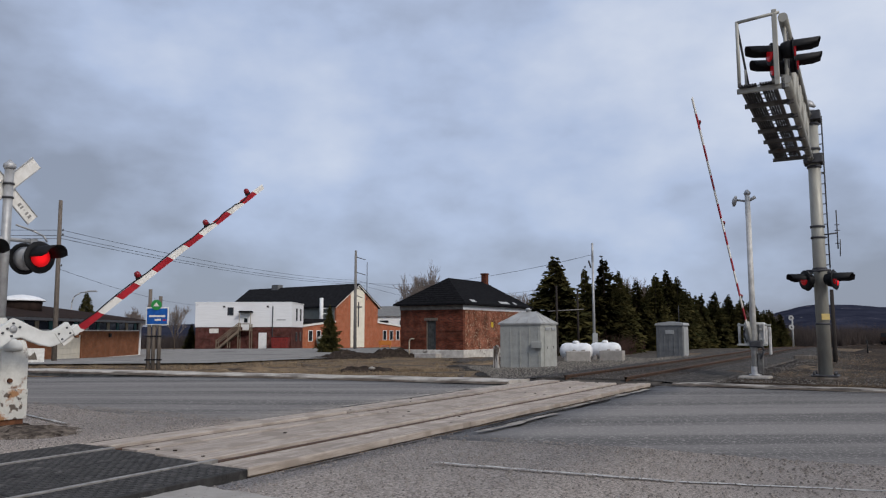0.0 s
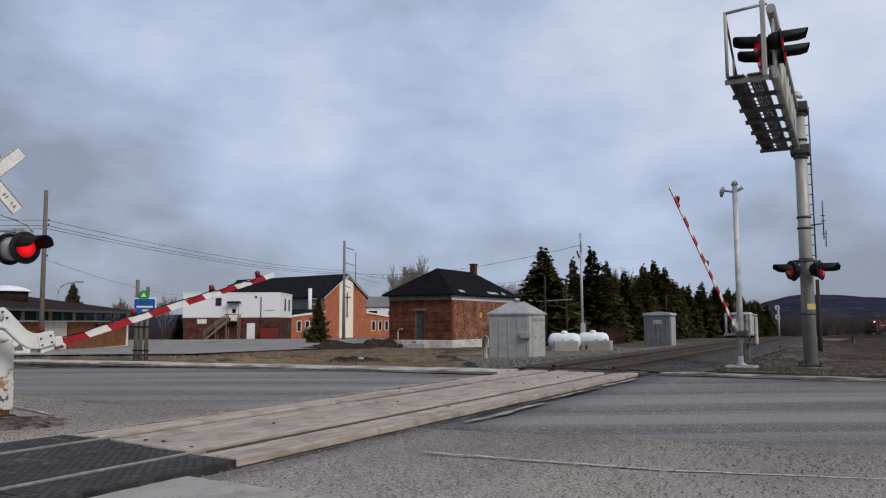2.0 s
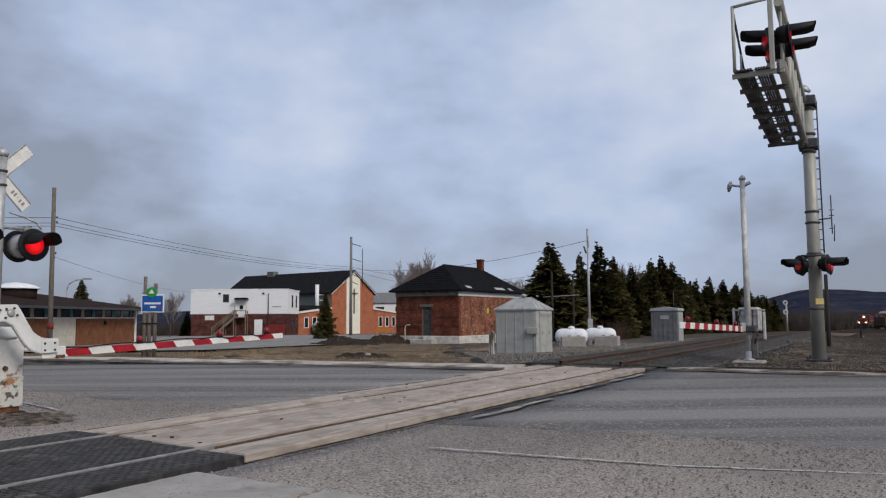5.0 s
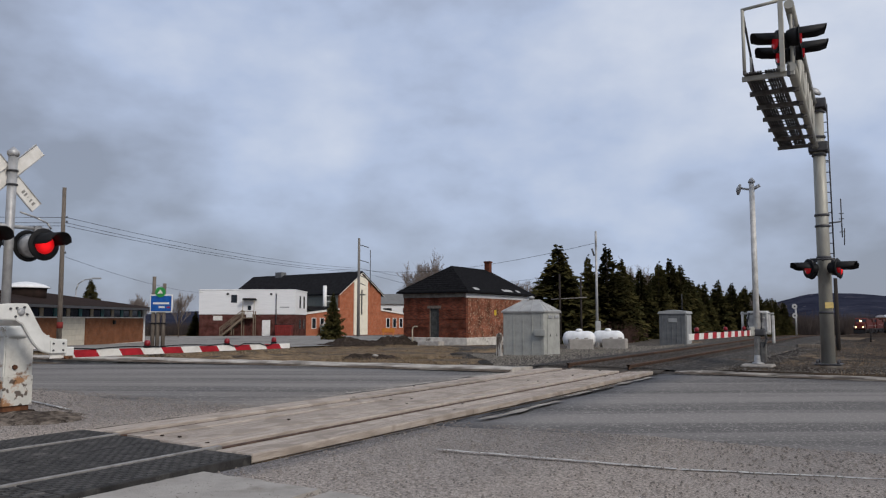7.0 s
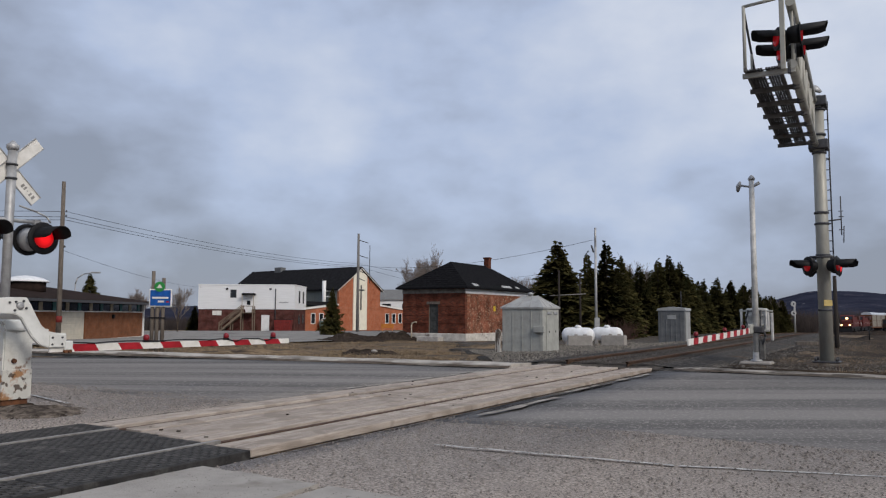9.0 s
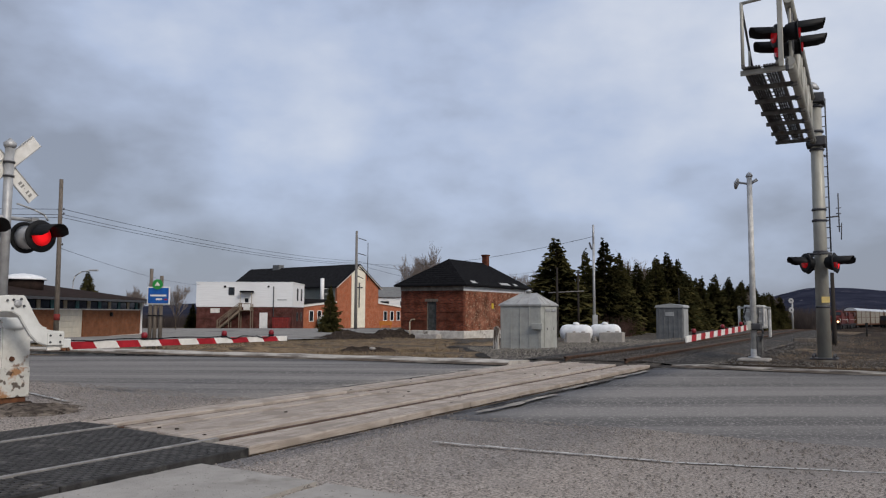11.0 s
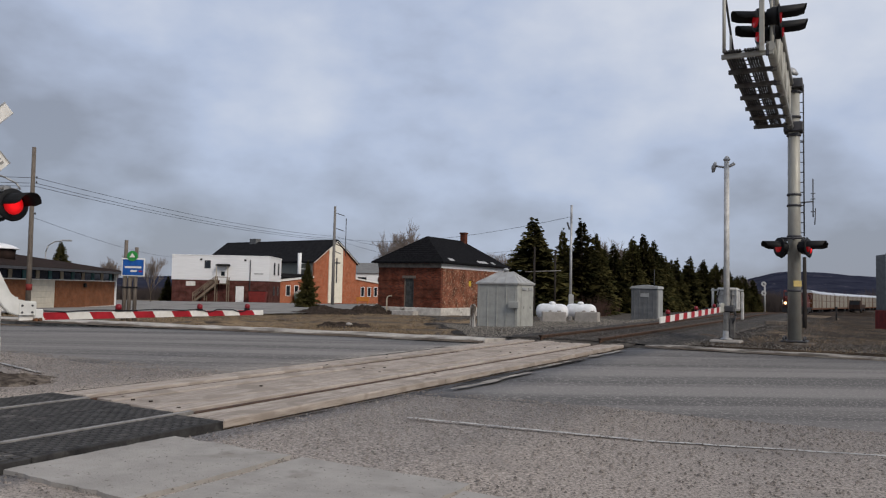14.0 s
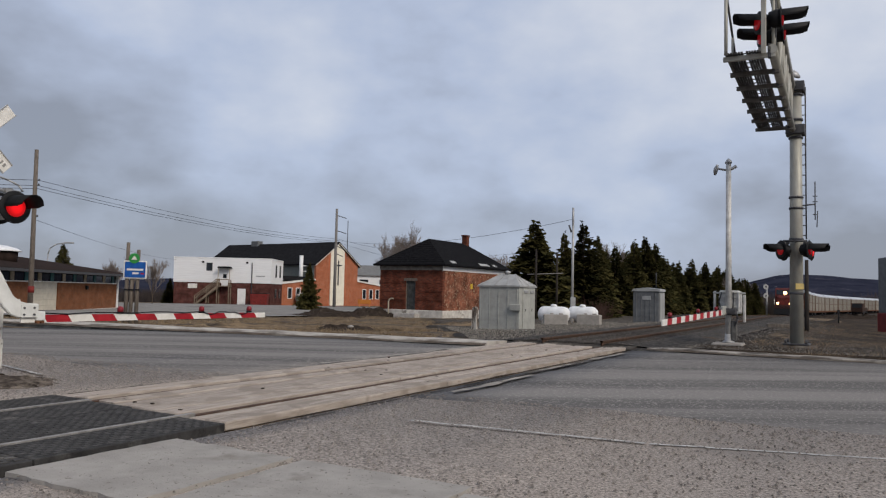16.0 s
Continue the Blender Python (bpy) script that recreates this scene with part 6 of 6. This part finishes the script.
for i in range(58):
    q = .195 + .25 * i / 57 + tree_rng.uniform(-.003, .003)
    y = 88 + 95 * (i / 57) ** 1.25 + tree_rng.uniform(0, 10)
    rise = curve_at((.18, .24, .29, .315, .34, .40, .43, .46), (.05, .055, .066, .058, .044, .038, .031, .022), q)
    x, y, h = top_to(q, y, rise * tree_rng.uniform(.72, 1.05))
    conifer(x, y, h, i, tree_rng.uniform(1.25, 1.7))
for i in range(44):
    q = .18 + .27 * i / 43
    y = 79 + 93 * (i / 43) ** 1.3
    conifer(q * y, y, tree_rng.uniform(1.8, 4.2), i, 1.5)
x, y, h = top_to(-.1437, 85, .036)
conifer(x, y, h, 2, .85)
x, y, h = top_to(-.4615, 96, .053)
conifer(x, y, h, 2, 1.15)
x, y, h = top_to(-.3235, 118, .012)
conifer(x, y, h, 0, 1.2)


def bare_tree(x, y, height, seed, spread=.42):
    rnd = random.Random(seed)
    t = stand("bare_tree", pose(x, y, ground_z(x, y) - .1), "leafless grey brown deciduous tree", "tree", "bare trees")
    trunk, twigs = B(), B()

    def grow(p, d, ln, r, level):
        q = p + d * ln
        tube(trunk if level < 2 else twigs, p, q, r, r * .65, 6 if level < 2 else 4, cap=False)
        if level >= 6:
            return
        for _ in range(4 if level == 1 else 2 if level == 5 else 3 if level else 6):
            e = (d + Vector((rnd.uniform(-1, 1), rnd.uniform(-1, 1), rnd.uniform(-.1, .9))) * spread).normalized()
            grow(p.lerp(q, rnd.uniform(.55, 1)), e, ln * rnd.uniform(.55, .8), max(.012, r * .6), level + 1)

    grow(Vector((0, 0, -.3)), Vector((0, 0, 1)), height * .33, height * .012, 0)
    part("trunk", trunk, "bark", t)
    part("crown", twigs, "bare_twig", t, "bare twig crown")
    return t


for q, y, s, sd in ((-.030, 88, .100, 1), (-.010, 92, .108, 2), (-.022, 96, .098, 12), (.107, 95, .068, 3), (.117, 92, .070, 4), (.246, 104, .082, 5), (-.395, 92, .048, 6), (-.345, 95, .044, 7), (-.37, 98, .040, 13), (.41, 175, .038, 8), (.425, 185, .034, 9), (.44, 190, .028, 10), (.40, 160, .040, 11)):
    x, y, h = top_to(q, y, s)
    bare_tree(x, y, h, sd)


def brush(name, spots, seed, mat, label, hmin, hmax):
    """Thickets of upright thin stems with side twigs, one object."""
    rnd = random.Random(seed)
    V, Fc = [], []
    for x, y in spots:
        z, h = ground_z(x, y), rnd.uniform(hmin, hmax)
        for _ in range(7):
            dx, dy = rnd.uniform(-.35, .35) * h, rnd.uniform(-.3, .3) * h
            w = .012 * h + .01
            i = len(V)
            bx, by = x + rnd.uniform(-.5, .5), y + rnd.uniform(-.5, .5)
            V.extend(((bx - w, by, z - .1), (bx + w, by, z - .1), (bx + dx, by + dy, z + h * rnd.uniform(.6, 1))))
            Fc.append((i, i + 1, i + 2))
    me = bpy.data.meshes.new(name)
    me.from_pydata(V, [], Fc)
    me.materials.append(M[mat])
    return tagged(new(name, me), label, "shrubs", kind="stuff")


_r = random.Random(8)
brush("thicket", [((q := _r.uniform(.19, .46)) * (y := 78 + 120 * max(0, (q - .24) / .2) + _r.uniform(-4, 6)), y) for _ in range(1600)], 3, "thicket", "reddish brown leafless thicket below the spruces", .8, 2.4)
brush("far_woods", [(_r.uniform(.44, 1.2) * (y := _r.uniform(300, 420)), y) for _ in range(5200)], 4, "far_twig", "distant grey brown leafless woods", 5, 12)
brush("far_woods", [(_r.uniform(-.75, -.1) * (y := _r.uniform(230, 330)), y) for _ in range(3000)], 5, "far_twig", "distant grey brown leafless woods", 3, 6)


brush("weeds", [tuple(uv(20.5 + 110 * _r.random() ** 1.8, _r.uniform(-2.5, 40)).xy) for _ in range(900)], 6, "straw_dark", "dry brown weeds on the cinder ground", .04, .18)


def grass_tufts():
    rnd = random.Random(12)
    V, Fc = [], []
    for _ in range(70000):
        u, v = 18 + 42 * rnd.random() ** 1.4, rnd.uniform(-60, 12)
        p = uv(u, v)
        if u < far_edge(v) + 1.6 or abs(v - track_v(u)) < 3.4 or p.y < 15 or p.x < -14 and p.y > 40 or noise.noise((p.x * .22, p.y * .5, 2)) + .5 * noise.noise((p.x * .9, p.y * 1.6, 5)) < .06 or v > -9.5 - (u - 18) * .62 + wob(u, 1.2) and v < -6:
            continue
        z, h = ground_z(p.x, p.y) - .05, rnd.uniform(.05, .15)
        for _ in range(3):
            a, w = rnd.uniform(0, 6.28), .011
            bx, by = p.x + rnd.uniform(-.15, .15), p.y + rnd.uniform(-.15, .15)
            i = len(V)
            V.extend(((bx - w * math.cos(a), by - w * math.sin(a), z), (bx + w * math.cos(a), by + w * math.sin(a), z), (bx + rnd.uniform(-.15, .15), by + rnd.uniform(-.15, .15), z + h)))
            Fc.append((i, i + 1, i + 2))
    me = bpy.data.meshes.new("dead_grass")
    me.from_pydata(V, [], Fc)
    me.materials.append(M["straw"])
    tagged(new("dead_grass", me), "matted dead straw coloured grass", "grass", kind="stuff")


M["straw"] = material("straw", (0.34, 0.25, 0.152), (0.10, 0.075, 0.05), 1.1, 0.95, bump=0.0)
grass_tufts()


def pebbles(name, n, place, size, mat, label, seed):
    rnd = random.Random(seed)
    V, Fc = [], []
    for _ in range(n):
        x, y, z = place(rnd)
        s = rnd.uniform(*size)
        i = len(V)
        a = rnd.uniform(0, 6.28)
        for k in range(4):
            V.append((x + s * math.cos(a + k * 1.57) * rnd.uniform(.7, 1.2), y + s * math.sin(a + k * 1.57) * rnd.uniform(.7, 1.2), z - s * .2))
        V.append((x + rnd.uniform(-.3, .3) * s, y + rnd.uniform(-.3, .3) * s, z + s * rnd.uniform(.5, 1)))
        Fc.extend(((i, i + 1, i + 4), (i + 1, i + 2, i + 4), (i + 2, i + 3, i + 4), (i + 3, i, i + 4)))
    me = bpy.data.meshes.new(name)
    me.from_pydata(V, [], Fc)
    me.materials.append(M[mat])
    tagged(new(name, me), label, "gravel", kind="stuff")


def on_shoulder(r):
    v = r.choice((r.uniform(-4.9, 8), r.uniform(-4.9, 8), r.uniform(-14, -8.1)))
    p = uv(8.3 - 5.5 * r.random() ** 1.3, v)
    return p.x, p.y, 0.008


def on_ballast(r):
    u = 19 + 50 * r.random() ** 1.4
    v = track_v(u) + r.uniform(-3.2, 6.5 if r.random() < .5 else 3)
    p = uv(u, v)
    return p.x, p.y, max(ground_z(p.x, p.y) - .02, track_z(u) + (.062 if abs(v - track_v(u)) < 1.5 else .0) if abs(v - track_v(u)) < 2.2 else -9)


pebbles("loose_gravel", 16000, on_shoulder, (.006, .017), "pebble", "loose grey and tan gravel chips on the shoulder", 4)
pebbles("ballast_stones", 40000, on_ballast, (.02, .05), "ballast_stone", "dark crushed ballast stones round the rails", 5)


def on_yard(r):
    u, v = 20.4 + 34 * r.random() ** 2, r.uniform(-5.2, 16)
    p = uv(u, v)
    return p.x, p.y, ground_z(p.x, p.y) + .002


M["yard_stone"] = material("yard_stone", (0.22, 0.20, 0.175), (0.030, 0.026, 0.023), 7, 0.95, bump=0.0)


def on_apron(r):
    v = r.uniform(-16.5, -8.7)
    u = max(18.6, 18.6 + (-9.5 - v) * 1.6) + 24 * r.random() ** 1.6
    p = uv(u, v)
    return p.x, p.y, ground_z(p.x, p.y) + .03


M["apron_stone"] = material("apron_stone", (0.27, 0.245, 0.21), (0.05, 0.044, 0.038), 9, 0.95, bump=0.0)
pebbles("apron_stones", 12000, on_apron, (.012, .045), "apron_stone", "loose grey stones on the apron round the sheds", 9)
pebbles("yard_stones", 36000, on_yard, (.012, .04), "yard_stone", "mixed grey and brown stones on the cinder ground", 6)

# ---- the freight train ----


def build_locomotive():
    lo = stand("locomotive", pose(0, 0, 0), "dirty red diesel freight locomotive with lit headlights", "locomotive", "freight train")
    part("underframe", box(B(), -1.5, 1.5, -10.2, 10.2, 1.1, 1.5, .05), "black", lo)
    part("fuel_tank", box(B(), -1.4, 1.4, -3.2, 3.2, .35, 1.1, .15), "black", lo)
    for y in (-7, 7):
        tr = part("bogie", box(B(), -1.3, 1.3, -2.3, 2.3, .45, 1.05, .08), "black", lo, "", pose(0, y, 0))
        for w in (-1.6, 0, 1.6):
            part("wheelset", tube(B(), (-.85, w, .5), (.85, w, .5), .5, seg=18), "dark_steel", tr)
    part("long_hood", box(B(), -1.05, 1.05, -9.6, 4.6, 1.5, 4.1, .12), "loco_red", lo)
    for k in range(5):
        part("hood_door", box(B(), 1.05, 1.09, -8.6 + 2.4 * k, -6.5 + 2.4 * k, 1.7, 3.5, .02), "loco_red", lo)
    part("radiator", box(B(), -1.45, 1.45, -9.6, -6.0, 3.4, 4.5, .12), "loco_dark", lo)
    part("dynamic_brake", box(B(), -.9, .9, -1, 3, 4.1, 4.5, .08), "loco_dark", lo)
    part("cab", prism(B(), [(4.6, 1.5), (7.4, 1.5), (7.4, 3.3), (7.1, 4.25), (6.7, 4.55), (4.6, 4.55)], -1.5, 1.5, "x"), "loco_red", lo)
    part("nose", prism(B(), [(7.4, 1.5), (9.5, 1.5), (9.4, 2.9), (9.0, 3.2), (7.4, 3.3)], -1.05, 1.05, "x"), "loco_red", lo)
    for x0, x1 in ((-1.3, -.15), (.15, 1.3)):
        part("windscreen", prism(B(), [(7.40, 3.45), (7.43, 3.45), (7.17, 4.2), (7.12, 4.2)], x0, x1, "x"), "glass_dark", lo)
    part("plough", prism(B(), [(9.9, .25), (10.5, .2), (10.3, 1.1), (9.9, 1.1)], -1.5, 1.5, "x"), "black", lo)
    part("step_wall", box(B(), -1.5, 1.5, 9.6, 10.2, 1.1, 1.7, .04), "loco_dark", lo)
    for x in (-1.45, 1.45):
        part("handrail", tube(B(), (x, -9.8, 2.5), (x, 4.4, 2.5), .03, seg=5), "white_board", lo)
        part("front_rail", tube(B(), (x, 10.1, 1.6), (x, 10.1, 2.6), .04, seg=5), "white_board", lo)
    return lo


def add_lights(lo):
    part("headlight", lathe(B(), ((.30, 0), (.28, .06), (.05, .08)), 14, pose(.0, 7.42, 3.72, -90)), "head_glow", lo, "bright headlight")
    for x in (-.95, .95):
        part("ditch_light", lathe(B(), ((.22, 0), (.2, .06), (.04, .08)), 14, pose(x, 10.22, 1.95, -90)), "head_glow", lo, "bright ditch light")


def build_autorack():
    c = stand("autorack_car", pose(0, 0, 0), "tall silver covered car-carrier wagon with rusty ends", "railway wagon", "freight train")
    part("sill", box(B(), -1.45, 1.45, -13.4, 13.4, .95, 1.35, .04), "rust_brown", c)
    part("body", box(B(), -1.5, 1.5, -13.3, 13.3, 1.35, 5.0, .05), "autorack", c, "weathered perforated grey side panels")
    for s in (-1.53, 1.53):
        for k in range(4):
            y = -13.2 + k * 8.8
            part("side_post", box(B(), s - .05, s + .05, y - .28, y + .28, 1.3, 5.0), "autorack_post", c)
        part("stripe", box(B(), s - .02, s + .02, -13.2, 13.2, 3.1, 3.22), "autorack_post", c)
    for y in (-13.38, 13.38):
        part("end_door", box(B(), -1.5, 1.5, y - .08, y + .08, 1.3, 5.0, .03), "rust_brown", c, "rusty end door")
    pts = [(-1.55, 4.95), (1.55, 4.95), (1.5, 5.25), (1.0, 5.65), (0, 5.8), (-1.0, 5.65), (-1.5, 5.25)]
    part("roof", prism(B(), pts, -13.3, 13.3), "autorack_roof", c, "shiny metal roof")
    for y in (-9.8, 9.8):
        tr = part("bogie", box(B(), -1.2, 1.2, -1.5, 1.5, .35, .85, .06), "black", c, "", pose(0, y, 0))
        for w in (-.9, .9):
            part("wheelset", tube(B(), (-.85, w, .42), (.85, w, .42), .42, seg=16), "dark_steel", tr)
    return c


M["loco_dark"] = material("loco_dark", (0.08, 0.03, 0.025), (0.04, 0.02, 0.018), 2, 0.6, bump=0.03)
M["autorack_post"] = material("autorack_post", (0.14, 0.085, 0.055), (0.08, 0.05, 0.035), 2, 0.7, bump=0.03)
train = []
engine = build_locomotive()
second = copy_thing(engine, pose(0, 0, 0))
tagged(second, "second dirty red diesel locomotive in the train")
add_lights(engine)
train += [(engine, 10.5, 7.0), (second, 31.8, 7.0)]
wagon = build_autorack()
for i in range(11):
    train.append((wagon if i == 0 else copy_thing(wagon, pose(0, 0, 0)), 56.0 + 27.6 * i, 9.8))

# ---- hills on the horizon ----


def build_hills():
    bm = B()
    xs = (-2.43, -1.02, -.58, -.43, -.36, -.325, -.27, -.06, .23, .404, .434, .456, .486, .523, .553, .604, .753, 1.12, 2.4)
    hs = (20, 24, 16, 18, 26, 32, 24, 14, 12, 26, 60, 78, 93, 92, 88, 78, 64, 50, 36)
    rows = []
    n = 400
    for i in range(n + 1):
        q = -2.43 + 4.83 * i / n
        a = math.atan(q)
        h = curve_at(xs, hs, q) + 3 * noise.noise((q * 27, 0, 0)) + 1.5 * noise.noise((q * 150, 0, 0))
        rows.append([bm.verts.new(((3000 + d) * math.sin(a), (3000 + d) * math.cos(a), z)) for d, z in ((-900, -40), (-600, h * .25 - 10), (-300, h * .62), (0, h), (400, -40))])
    for A, C in zip(rows, rows[1:]):
        for k in range(4):
            bm.faces.new((A[k], C[k], C[k + 1], A[k + 1])).smooth = True
    bmesh.ops.recalc_face_normals(bm, faces=bm.faces)
    return tagged(part("backdrop_hills", bm, "hill"), "distant wooded hills with blue haze in their colour", "hills", kind="structure")


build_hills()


def arm_rows(base, sign, angles):
    return [(t, base @ pose(0, 0, 0, a)) for t, a in angles]


def motions():
    near = ((0, 36.5), (0.3, 33.5), (0.6, 30.5), (1, 26), (1.3, 23.2), (1.5, 21), (2, 15.3), (2.3, 12.8), (2.6, 10.4), (3, 7.2), (3.5, 5.2), (4, 4.2), (5, 1.8), (6, 0.2), (7, -0.2), (16, -0.2))
    walk(near_arm, arm_rows(pose(.69, -.25, 1.28), 1, near))
    far = ((0, 48), (0.5, 41), (1, 35), (1.5, 29.2), (2, 24.2), (2.5, 19), (3, 13.6), (3.5, 9.2), (4, 4.8), (4.8, 1.8), (6.5, 0.5), (7, 0.2), (8, -0.3), (9, -1.0), (16, -1.0))
    walk(far_arm, arm_rows(pose(-.09, .17, .95, 0, 2.4, 180), 1, far))

    front = lambda t: 250 - (t - 7) * 12.85
    for ob, back, half in train:
        rows = []
        for k in range(33):
            t = k / 2
            u = front(t) + back
            a, b = u - half, u + half
            p, q = uv(a, track_v(a), track_z(a) + 0.17), uv(b, track_v(b), track_z(b) + 0.17)
            d = p - q
            rows.append((t, Matrix.Translation((p + q) / 2) @ pose(0, 0, 0, math.degrees(math.atan2(d.z, d.xy.length)), 0, math.degrees(math.atan2(-d.x, d.y)))))
        walk(ob, rows)


motions()
